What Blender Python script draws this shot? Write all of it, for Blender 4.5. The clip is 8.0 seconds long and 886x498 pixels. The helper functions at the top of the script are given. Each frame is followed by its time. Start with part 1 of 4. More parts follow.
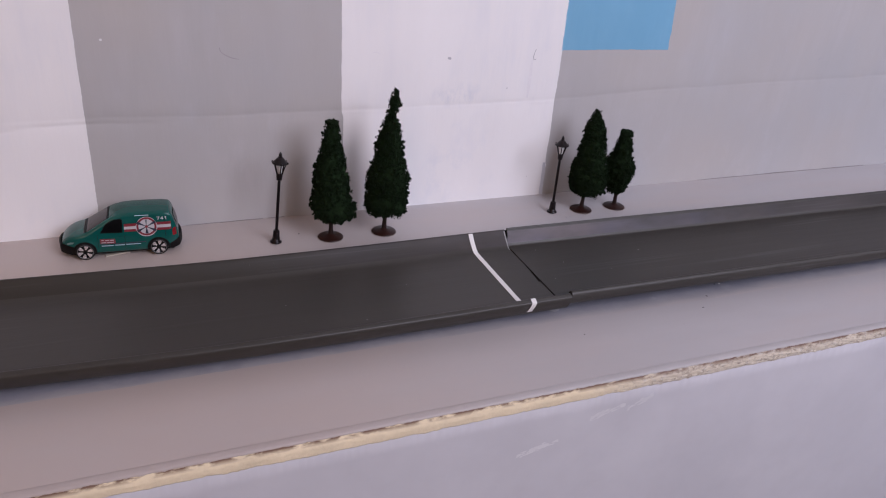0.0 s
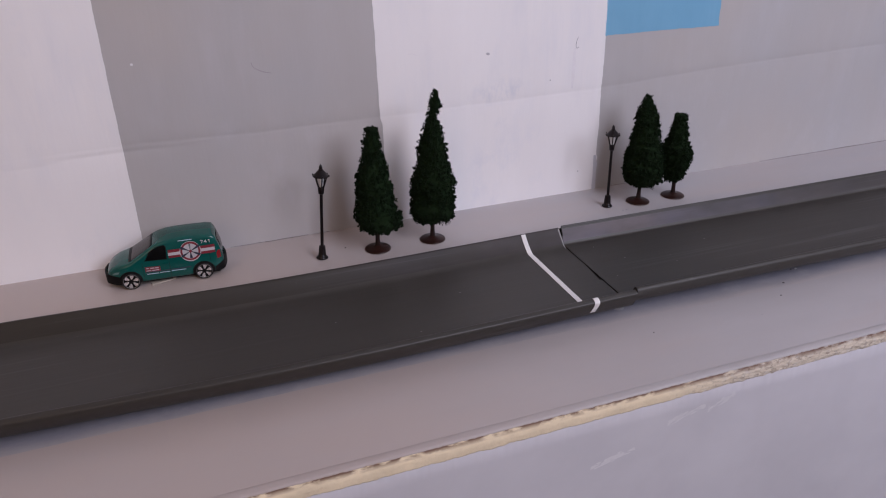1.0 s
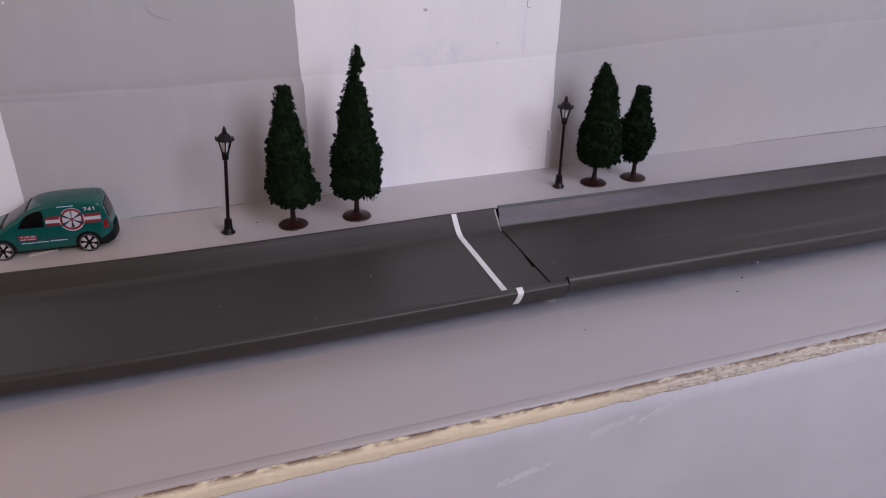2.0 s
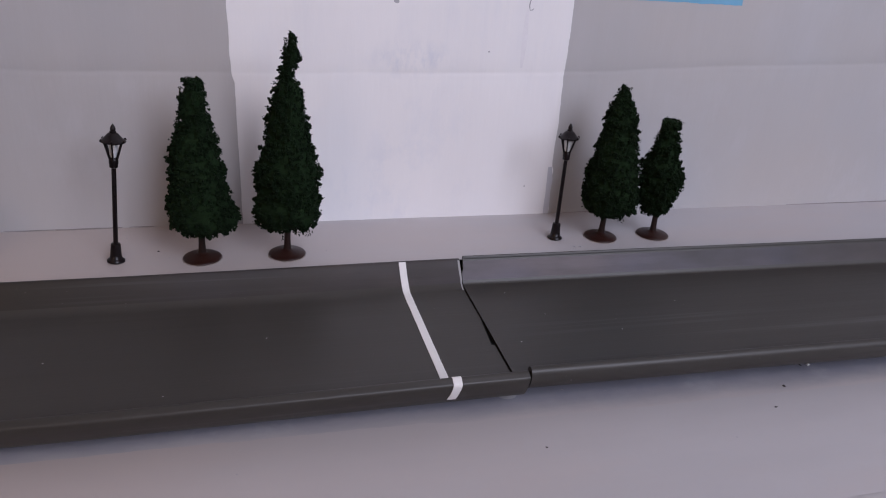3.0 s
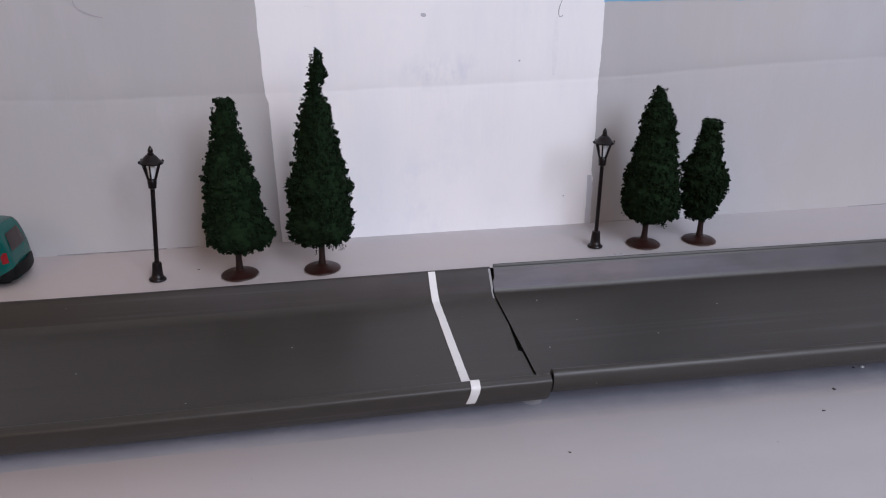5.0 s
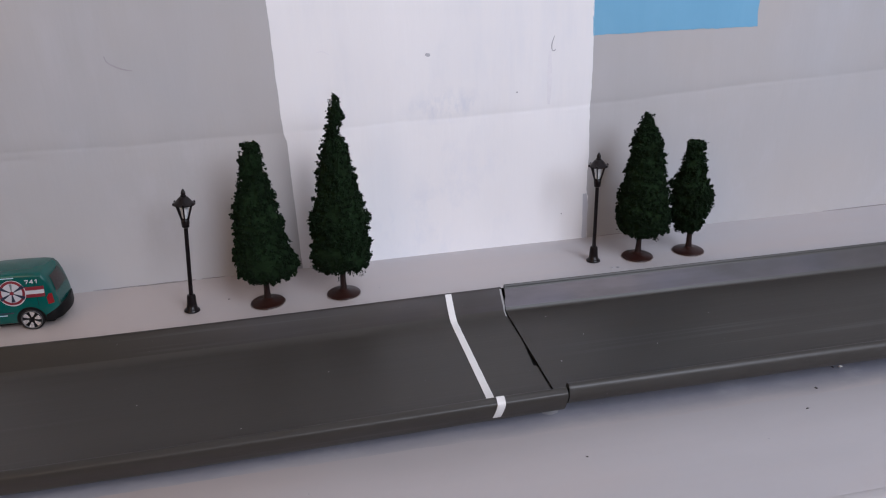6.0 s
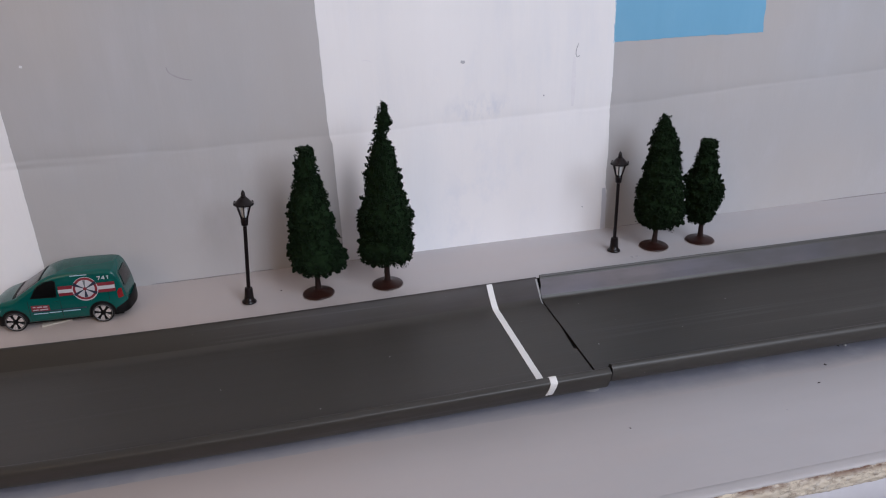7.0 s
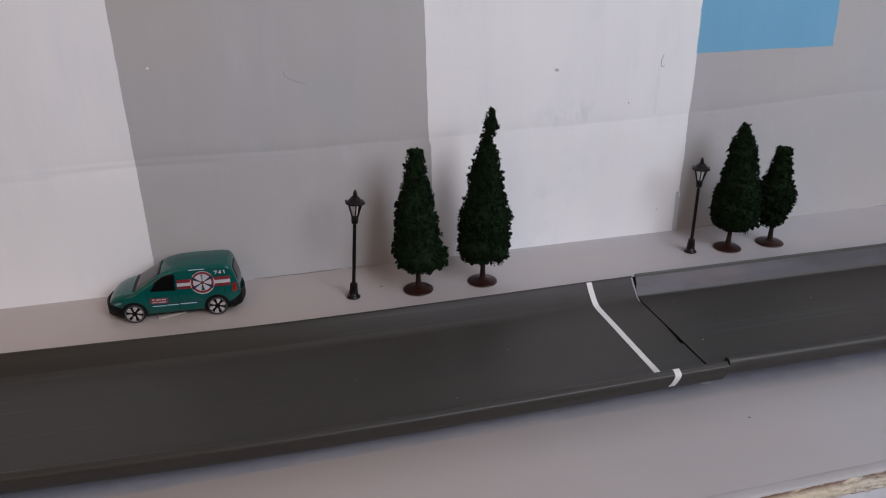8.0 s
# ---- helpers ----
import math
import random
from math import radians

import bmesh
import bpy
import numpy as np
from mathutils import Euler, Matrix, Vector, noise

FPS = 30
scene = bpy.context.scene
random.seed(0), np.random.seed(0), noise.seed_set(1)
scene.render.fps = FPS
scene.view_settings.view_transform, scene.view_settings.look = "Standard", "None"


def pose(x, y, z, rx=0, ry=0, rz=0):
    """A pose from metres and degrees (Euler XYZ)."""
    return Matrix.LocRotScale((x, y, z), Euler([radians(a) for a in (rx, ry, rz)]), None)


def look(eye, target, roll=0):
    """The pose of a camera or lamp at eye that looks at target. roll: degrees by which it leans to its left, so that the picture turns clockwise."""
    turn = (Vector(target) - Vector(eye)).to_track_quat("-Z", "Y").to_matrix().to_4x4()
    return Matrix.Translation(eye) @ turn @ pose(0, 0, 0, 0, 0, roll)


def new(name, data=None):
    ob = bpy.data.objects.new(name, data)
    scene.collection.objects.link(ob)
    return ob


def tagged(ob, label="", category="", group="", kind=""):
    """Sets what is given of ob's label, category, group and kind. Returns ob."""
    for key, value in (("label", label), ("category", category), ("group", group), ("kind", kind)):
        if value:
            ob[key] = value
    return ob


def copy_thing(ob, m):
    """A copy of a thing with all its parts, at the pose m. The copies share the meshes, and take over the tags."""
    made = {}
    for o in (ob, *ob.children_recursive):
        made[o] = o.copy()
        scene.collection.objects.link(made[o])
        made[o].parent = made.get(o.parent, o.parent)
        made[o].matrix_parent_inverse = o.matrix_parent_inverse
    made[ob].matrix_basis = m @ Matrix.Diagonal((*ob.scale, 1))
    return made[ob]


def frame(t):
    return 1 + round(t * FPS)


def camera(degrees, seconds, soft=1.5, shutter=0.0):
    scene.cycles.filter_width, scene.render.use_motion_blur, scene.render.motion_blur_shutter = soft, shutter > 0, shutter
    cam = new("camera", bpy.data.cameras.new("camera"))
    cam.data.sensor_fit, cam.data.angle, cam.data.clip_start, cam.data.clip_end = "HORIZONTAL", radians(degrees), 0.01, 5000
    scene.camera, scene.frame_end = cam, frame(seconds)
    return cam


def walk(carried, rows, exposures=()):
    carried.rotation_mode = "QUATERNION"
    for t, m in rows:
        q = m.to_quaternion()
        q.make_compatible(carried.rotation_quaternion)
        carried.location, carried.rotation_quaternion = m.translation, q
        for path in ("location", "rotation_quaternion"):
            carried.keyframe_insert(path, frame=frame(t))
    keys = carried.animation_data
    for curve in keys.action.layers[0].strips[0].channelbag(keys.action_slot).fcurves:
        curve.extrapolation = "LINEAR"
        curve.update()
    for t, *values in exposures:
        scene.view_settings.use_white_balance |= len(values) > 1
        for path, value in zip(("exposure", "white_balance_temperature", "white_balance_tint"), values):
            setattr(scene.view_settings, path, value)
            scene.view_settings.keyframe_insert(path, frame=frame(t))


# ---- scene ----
MM = 0.001
cam = camera(60.98, 8.0, soft=1.1)
# seconds; eye in millimetres; yaw to the left of +y, pitch up, lean to the left, in degrees
ROWS = [
    (0, -5.76, -0.99, 230.26, -24.036, -27.459, 5.169),
    (0.5, -14.21, 11.87, 219.93, -21.702, -26.635, 0.571),
    (1, 1.32, 15.84, 218.23, -19.608, -26.907, -0.956),
    (1.5, 12.35, 33.87, 205.57, -18.624, -26.770, -0.350),
    (2, 58.68, 42.97, 191.09, -19.497, -27.931, 0.911),
    (2.2, 76.37, 59.56, 188.44, -20.247, -27.864, 2.263),
    (3.3, 141.25, 127.52, 144.10, -13.564, -24.447, 3.963),
    (3.5, 148.84, 128.68, 142.41, -11.906, -24.619, 3.012),
    (4, 158.90, 128.93, 138.17, -10.056, -23.522, 1.604),
    (4.5, 154.50, 121.97, 139.04, -9.419, -22.977, 0.698),
    (4.7, 151.30, 119.20, 140.90, -9.420, -22.840, 0.400),
    (5.8, 134.20, 97.20, 160.10, -10.330, -23.010, -1.600),
    (6, 130.00, 94.71, 166.82, -10.814, -23.080, -1.927),
    (6.5, 114.02, 83.01, 174.44, -11.260, -23.875, -2.383),
    (7, 95.94, 75.11, 186.14, -12.392, -24.567, -1.928),
    (7.5, 68.86, 74.22, 192.00, -13.711, -24.569, -1.076),
    (8, 30.67, 73.72, 195.22, -14.015, -24.715, -0.586),
]


def aim(x, y, z, yaw, pitch, lean):
    a, b = radians(yaw), radians(pitch)
    eye = Vector((x, y, z)) * MM
    ahead = Vector((-math.sin(a) * math.cos(b), math.cos(a) * math.cos(b), math.sin(b)))
    return look(eye, eye + ahead, lean)


# seconds, stops, kelvin, tint
EXPOSURES = [
    (0.0, 0.09, 6455, 23), (0.5, -0.09, 6455, 23), (1.5, -0.08, 6435, 22), (2.0, -0.05, 6395, 22), (3.5, -0.05, 6255, 19), (4.0, 0.08, 6270, 18),
    (4.5, 0.22, 6250, 16), (6.0, 0.20, 6270, 13), (6.5, 0.17, 6270, 12), (7.5, 0.01, 6380, 11), (8.0, -0.12, 6460, 11),
]
walk(cam, [(t, aim(*p)) for t, *p in ROWS], EXPOSURES)

# ---- daylight, and an added warm fill ----
world = bpy.data.worlds.new("sky")
scene.world = world
world.use_nodes = True
sky = world.node_tree.nodes.new("ShaderNodeTexSky")
sky.sky_type, sky.sun_disc = "NISHITA", False
sky.sun_elevation, sky.sun_rotation = radians(35), radians(150)
backdrop = world.node_tree.nodes["Background"]
backdrop.inputs["Strength"].default_value = 0.1
world.node_tree.links.new(sky.outputs[0], backdrop.inputs["Color"])


def window_light(name, x, z, width, height, watts, colour, turn=0.0):
    """An area lamp at a window's opening in the room's front wall, for daylight and for added fill."""
    lamp = bpy.data.lights.new(name, "AREA")
    lamp.shape, lamp.size, lamp.size_y = "RECTANGLE", width, height
    lamp.energy, lamp.color = watts, colour
    ob = new(name, lamp)
    ob.matrix_world = look((x, ROOM_Y + 0.06 + 0.5 * width * abs(math.sin(math.atan(turn / 1.94))), z), (x + turn, 1.0, z - 0.45))
    return ob


ROOM_Y = -1.0
window_light("opening_lamp", 0.80, 1.0, 0.90, 1.0, 20.5, (0.80, 0.868, 0.995), 0.3)
# added warm fill from the left; no such window is known
window_light("opening_lamp", -0.95, 1.0, 0.68, 1.05, 4.3, (1.0, 0.62, 0.26))

# ---- materials ----


def ramp_node(nt, factor, stops):
    ramp = nt.nodes.new("ShaderNodeValToRGB")
    while len(ramp.color_ramp.elements) < len(stops):
        ramp.color_ramp.elements.new(0.5)
    for e, (at, c) in zip(ramp.color_ramp.elements, stops):
        e.position, e.color = at, (*c, 1)
    nt.links.new(factor, ramp.inputs[0])
    return ramp.outputs[0]


def noise_node(nt, scale, stretch=(1, 1, 1), detail=4.0, rough=0.55):
    coords = nt.nodes.new("ShaderNodeTexCoord")
    mapping = nt.nodes.new("ShaderNodeMapping")
    mapping.inputs["Scale"].default_value = stretch
    nt.links.new(coords.outputs["Object"], mapping.inputs["Vector"])
    tex = nt.nodes.new("ShaderNodeTexNoise")
    tex.inputs["Scale"].default_value = scale
    tex.inputs["Detail"].default_value = detail
    tex.inputs["Roughness"].default_value = rough
    nt.links.new(mapping.outputs[0], tex.inputs["Vector"])
    return tex.outputs["Fac"]


def mixed(nt, a, b, factor, mode="MIX"):
    m = nt.nodes.new("ShaderNodeMix")
    m.data_type, m.blend_type = "RGBA", mode
    for socket, v in ((m.inputs[6], a), (m.inputs[7], b), (m.inputs[0], factor)):
        if hasattr(v, "is_output"):
            nt.links.new(v, socket)
        else:
            socket.default_value = v if isinstance(v, float) else (*v, 1)
    return m.outputs[2]


def shade(c, k):
    return tuple(max(0.0, min(1.0, v * k)) for v in c)


def material(name, colour, rough=0.6, metallic=0.0, vary=0.08, coarse=20.0, fine=400.0, stretch=(1, 1, 1),
             bump=0.0, bump_scale=900.0, bump_mm=0.2, coat=0.0, specular=0.5, rough_vary=0.08):
    """A surface with variation at two scales, uneven gloss and a fine relief."""
    m = bpy.data.materials.new(name)
    m.use_nodes = True
    nt = m.node_tree
    bsdf = nt.nodes["Principled BSDF"]
    big = noise_node(nt, coarse, stretch, 3.0)
    small = noise_node(nt, fine, stretch, 5.0)
    c = ramp_node(nt, big, [(0.3, shade(colour, 1 - vary)), (0.7, shade(colour, 1 + vary))])
    g = ramp_node(nt, small, [(0.25, (1 - vary * 0.8,) * 3), (0.75, (1.0,) * 3)])
    c = mixed(nt, c, g, 1.0, "MULTIPLY")
    nt.links.new(c, bsdf.inputs["Base Color"])
    r = nt.nodes.new("ShaderNodeMapRange")
    nt.links.new(small, r.inputs[0])
    r.inputs[3].default_value, r.inputs[4].default_value = max(0.02, rough - rough_vary), min(1.0, rough + rough_vary)
    nt.links.new(r.outputs[0], bsdf.inputs["Roughness"])
    bsdf.inputs["Metallic"].default_value = metallic
    bsdf.inputs["Coat Weight"].default_value = coat
    bsdf.inputs["Specular IOR Level"].default_value = specular
    if bump:
        b = nt.nodes.new("ShaderNodeBump")
        b.inputs["Strength"].default_value = bump
        b.inputs["Distance"].default_value = bump_mm * MM
        nt.links.new(noise_node(nt, bump_scale, stretch, 4.0), b.inputs["Height"])
        nt.links.new(b.outputs[0], bsdf.inputs["Normal"])
    return m


def brushed_paint(name, colour, streak, amount, rough=0.6):
    """Hand-brushed wall paint: upright brush streaks, thin patches and a few smudges."""
    m = material(name, colour, rough, vary=0.03, coarse=9.0, fine=60.0, bump=0.35, bump_scale=500.0, stretch=(1, 1, 0.12), bump_mm=0.12)
    nt = m.node_tree
    bsdf = nt.nodes["Principled BSDF"]
    base = bsdf.inputs["Base Color"].links[0].from_socket
    streaks = ramp_node(nt, noise_node(nt, 90.0, (1, 1, 0.16), 5.0, 0.6), [(0.40, (0, 0, 0)), (0.70, (1, 1, 1))])
    patches = ramp_node(nt, noise_node(nt, 19.0, (1, 1, 0.7), 3.0), [(0.44, (0, 0, 0)), (0.66, (amount,) * 3)])
    thin = mixed(nt, streaks, patches, 1.0, "MULTIPLY")
    # slanting rubs and cloudy thin places
    rubs = ramp_node(nt, noise_node(nt, 85.0, (0.8, 1, 0.45), 6.0, 0.65), [(0.50, (0, 0, 0)), (0.66, (amount * 0.8,) * 3)])
    cloud = ramp_node(nt, noise_node(nt, 11.0, (1, 1, 1), 4.0), [(0.48, (0, 0, 0)), (0.62, (1, 1, 1))])
    thin = mixed(nt, thin, mixed(nt, rubs, cloud, 1.0, "MULTIPLY"), 1.0, "LIGHTEN")
    c = mixed(nt, base, streak, thin)
    nt.links.new(c, bsdf.inputs["Base Color"])
    return m


WALL_GREY = brushed_paint("grey_wall_paint", (0.470, 0.449, 0.450), (0.505, 0.485, 0.50), 0.6)
# the grey was mixed by hand: some of it is browner, some bluer
grey_nodes = WALL_GREY.node_tree
grey_bsdf = grey_nodes.nodes["Principled BSDF"]
grey_mix = ramp_node(grey_nodes, noise_node(grey_nodes, 8.0, (1, 1, 0.8), 3.0), [(0.36, (0.960, 0.985, 1.0)), (0.62, (1.0, 0.985, 0.957))])
grey_nodes.links.new(mixed(grey_nodes, grey_bsdf.inputs["Base Color"].links[0].from_socket, grey_mix, 1.0, "MULTIPLY"), grey_bsdf.inputs["Base Color"])
WALL_WHITE = brushed_paint("white_wall_paint", (0.87, 0.85, 0.855), (0.72, 0.735, 0.80), 0.5)
WALL_BLUE = brushed_paint("blue_wall_paint", (0.165, 0.412, 0.61), (0.22, 0.47, 0.66), 0.7, 0.5)
# slanting blue-grey rubs just above the crease in the white field
white_nodes = WALL_WHITE.node_tree
white_bsdf = white_nodes.nodes["Principled BSDF"]
spot_coords = white_nodes.nodes.new("ShaderNodeTexCoord")
spot_place = white_nodes.nodes.new("ShaderNodeMapping")
spot_place.inputs["Location"].default_value = (-0.207, 0.0, -0.0825)
white_nodes.links.new(spot_coords.outputs["Object"], spot_place.inputs["Vector"])
spot_split = white_nodes.nodes.new("ShaderNodeSeparateXYZ")
white_nodes.links.new(spot_place.outputs[0], spot_split.inputs[0])
spot_flat = white_nodes.nodes.new("ShaderNodeCombineXYZ")
for socket, reach in ((0, 0.026), (2, 0.0105)):
    over = white_nodes.nodes.new("ShaderNodeMath")
    over.operation = "DIVIDE"
    over.inputs[1].default_value = reach
    white_nodes.links.new(spot_split.outputs[socket], over.inputs[0])
    white_nodes.links.new(over.outputs[0], spot_flat.inputs[socket])
spot_far = white_nodes.nodes.new("ShaderNodeVectorMath")
spot_far.operation = "LENGTH"
white_nodes.links.new(spot_flat.outputs[0], spot_far.inputs[0])
spot = ramp_node(white_nodes, spot_far.outputs["Value"], [(0.25, (1, 1, 1)), (1.0, (0, 0, 0))])
spot_rub = ramp_node(white_nodes, noise_node(white_nodes, 110.0, (1.0, 1, 0.45), 5.0, 0.65), [(0.46, (0, 0, 0)), (0.62, (0.75, 0.75, 0.75))])
white_nodes.links.new(mixed(white_nodes, white_bsdf.inputs["Base Color"].links[0].from_socket, (0.68, 0.695, 0.765),
                            mixed(white_nodes, spot, spot_rub, 1.0, "MULTIPLY")), white_bsdf.inputs["Base Color"])
ROOM_PAINT = material("room_paint", (0.66, 0.63, 0.60), 0.8, coarse=2.0, fine=30.0)
ROOM_CEILING = material("ceiling_paint", (0.80, 0.79, 0.78), 0.85, coarse=2.0, fine=30.0)
# beige of the unseen left wall, chosen for a warm bounce
ROOM_WARM_BOUNCE = material("warm_bounce_wall", (0.50, 0.36, 0.26), 0.8, coarse=2.0, fine=30.0)
ROOM_WOOD = material("room_floor_wood", (0.14, 0.085, 0.055), 0.5, vary=0.25, coarse=3.0, fine=40.0, stretch=(0.15, 1, 1))
LEDGE = material("grey_ledge_paint", (0.446, 0.428, 0.440), 0.42, specular=0.5, rough_vary=0.05, vary=0.05, coarse=14.0, fine=120.0, stretch=(0.3, 1, 1))
# the ledge carries faint warm brush stains along its length
ledge_nodes = LEDGE.node_tree
ledge_bsdf = ledge_nodes.nodes["Principled BSDF"]
ledge_stain = ramp_node(ledge_nodes, noise_node(ledge_nodes, 16.0, (0.35, 1.6, 1), 5.0), [(0.46, (0, 0, 0)), (0.68, (0.45, 0.45, 0.45))])
ledge_nodes.links.new(mixed(ledge_nodes, ledge_bsdf.inputs["Base Color"].links[0].from_socket, (0.475, 0.405, 0.385), ledge_stain), ledge_bsdf.inputs["Base Color"])
OVERLAP = brushed_paint("lavender_overlap", (0.56, 0.56, 0.61), (0.66, 0.66, 0.70), 0.8)
# warmer light at one end, painted into the colour, fades out along the ledge
warm_coords = ledge_nodes.nodes.new("ShaderNodeTexCoord")
warm_split = ledge_nodes.nodes.new("ShaderNodeSeparateXYZ")
ledge_nodes.links.new(warm_coords.outputs["Object"], warm_split.inputs[0])
warm_light = ledge_nodes.nodes.new("ShaderNodeMapRange")
ledge_nodes.links.new(warm_split.outputs[0], warm_light.inputs[0])
for at, value in ((1, 0.26), (2, -0.02), (3, 0.0), (4, 1.0)):
    warm_light.inputs[at].default_value = value
warm_patch = ramp_node(ledge_nodes, noise_node(ledge_nodes, 9.0, (0.5, 1.2, 1), 4.0), [(0.25, (0.45, 0.45, 0.45)), (0.65, (1, 1, 1))])
warm_light_mask = mixed(ledge_nodes, warm_patch, warm_light.outputs[0], 1.0, "MULTIPLY")
ledge_nodes.links.new(mixed(ledge_nodes, ledge_bsdf.inputs["Base Color"].links[0].from_socket, (0.462, 0.386, 0.352), warm_light_mask), ledge_bsdf.inputs["Base Color"])
TRIM = material("pale_edge_paint", (0.44, 0.42, 0.425), 0.4, vary=0.05, coarse=20.0, fine=200.0, bump=0.3, bump_scale=400.0)
trim_nodes = TRIM.node_tree
trim_bsdf = trim_nodes.nodes["Principled BSDF"]
trim_coords = trim_nodes.nodes.new("ShaderNodeTexCoord")
trim_split = trim_nodes.nodes.new("ShaderNodeSeparateXYZ")
trim_nodes.links.new(trim_coords.outputs["Object"], trim_split.inputs[0])
# the rim's colour takes on the same painted warm light at that end
trim_warm = trim_nodes.nodes.new("ShaderNodeMapRange")
trim_nodes.links.new(trim_split.outputs[0], trim_warm.inputs[0])
for at, value in ((1, 0.20), (2, 0.06), (3, 0.0), (4, 1.0)):
    trim_warm.inputs[at].default_value = value
trim_nodes.links.new(mixed(trim_nodes, trim_bsdf.inputs["Base Color"].links[0].from_socket, (0.43, 0.372, 0.352), trim_warm.outputs[0]), trim_bsdf.inputs["Base Color"])
# blue-grey strip, its colour darkened for the contact shadow under the lip
LIP_SHADE_BLUE = brushed_paint("blue_grey_lip_shade", (0.245, 0.252, 0.302), (0.35, 0.36, 0.41), 0.8, 0.4)
strip_nodes = LIP_SHADE_BLUE.node_tree
strip_bsdf = strip_nodes.nodes["Principled BSDF"]
strip_coords = strip_nodes.nodes.new("ShaderNodeTexCoord")
strip_split = strip_nodes.nodes.new("ShaderNodeSeparateXYZ")
strip_nodes.links.new(strip_coords.outputs["Object"], strip_split.inputs[0])
strip_ragged = strip_nodes.nodes.new("ShaderNodeMath")
strip_ragged.operation = "MULTIPLY_ADD"
strip_nodes.links.new(noise_node(strip_nodes, 70.0, (0.35, 1, 1), 5.0, 0.65), strip_ragged.inputs[0])
strip_ragged.inputs[1].default_value = 0.012
strip_nodes.links.new(strip_split.outputs[1], strip_ragged.inputs[2])
strip_fade = strip_nodes.nodes.new("ShaderNodeMapRange")
strip_nodes.links.new(strip_ragged.outputs[0], strip_fade.inputs[0])
for at, value in ((1, 0.3100), (2, 0.3215), (3, 1.0), (4, 0.0)):
    strip_fade.inputs[at].default_value = value
strip_nodes.links.new(mixed(strip_nodes, strip_bsdf.inputs["Base Color"].links[0].from_socket, (0.462, 0.43, 0.43), strip_fade.outputs[0]), strip_bsdf.inputs["Base Color"])
DARK_MARK = material("dark_mark", (0.06, 0.05, 0.05), 0.8, vary=0.3)
DENT = material("dent_grey", (0.50, 0.49, 0.52), 0.7, vary=0.2)
GREY_MARK = material("pencil_grey", (0.42, 0.41, 0.44), 0.7, vary=0.3)
WHITE_CHIP = material("white_chip", (0.75, 0.75, 0.76), 0.7)


def raw_board():
    """Raw chipboard edge: cream and close to the smooth end, pitted and flecked towards the rough end; browned under the paint line."""
    m = material("raw_board", (0.80, 0.68, 0.48), 0.85, vary=0.08, coarse=60.0, fine=500.0, bump=0.5, bump_scale=420.0, bump_mm=0.6)
    nt = m.node_tree
    bsdf = nt.nodes["Principled BSDF"]
    base = bsdf.inputs["Base Color"].links[0].from_socket
    coords = nt.nodes.new("ShaderNodeTexCoord")
    split = nt.nodes.new("ShaderNodeSeparateXYZ")
    nt.links.new(coords.outputs["Object"], split.inputs[0])
    coarse_part = nt.nodes.new("ShaderNodeMapRange")
    nt.links.new(split.outputs[0], coarse_part.inputs[0])
    coarse_part.inputs[1].default_value, coarse_part.inputs[2].default_value = 0.19, 0.24
    base = mixed(nt, base, (0.61, 0.54, 0.44), coarse_part.outputs[0])
    flecks = ramp_node(nt, noise_node(nt, 520.0, (0.6, 1, 1), 5.0, 0.7), [(0.36, (0.9, 0.9, 0.9)), (0.50, (0, 0, 0))])
    flecks = mixed(nt, (0.0, 0.0, 0.0), flecks, coarse_part.outputs[0])
    c = mixed(nt, base, (0.30, 0.25, 0.20), flecks)
    pale = ramp_node(nt, noise_node(nt, 420.0, (0.7, 1, 1), 4.0), [(0.52, (0, 0, 0)), (0.66, (0.7, 0.7, 0.7))])
    pale = mixed(nt, (0.0, 0.0, 0.0), pale, coarse_part.outputs[0])
    c = mixed(nt, c, (0.60, 0.56, 0.51), pale)
    line = nt.nodes.new("ShaderNodeMapRange")
    nt.links.new(split.outputs[2], line.inputs[0])
    line.inputs[1].default_value, line.inputs[2].default_value = -0.0031, -0.0012
    stain = ramp_node(nt, noise_node(nt, 260.0, (0.4, 1, 1), 5.0), [(0.38, (0, 0, 0)), (0.50, (0.95, 0.95, 0.95))])
    stain = mixed(nt, stain, line.outputs[0], 1.0, "MULTIPLY")
    c = mixed(nt, c, (0.15, 0.082, 0.055), stain)
    nt.links.new(c, bsdf.inputs["Base Color"])
    return m


RAW = raw_board()


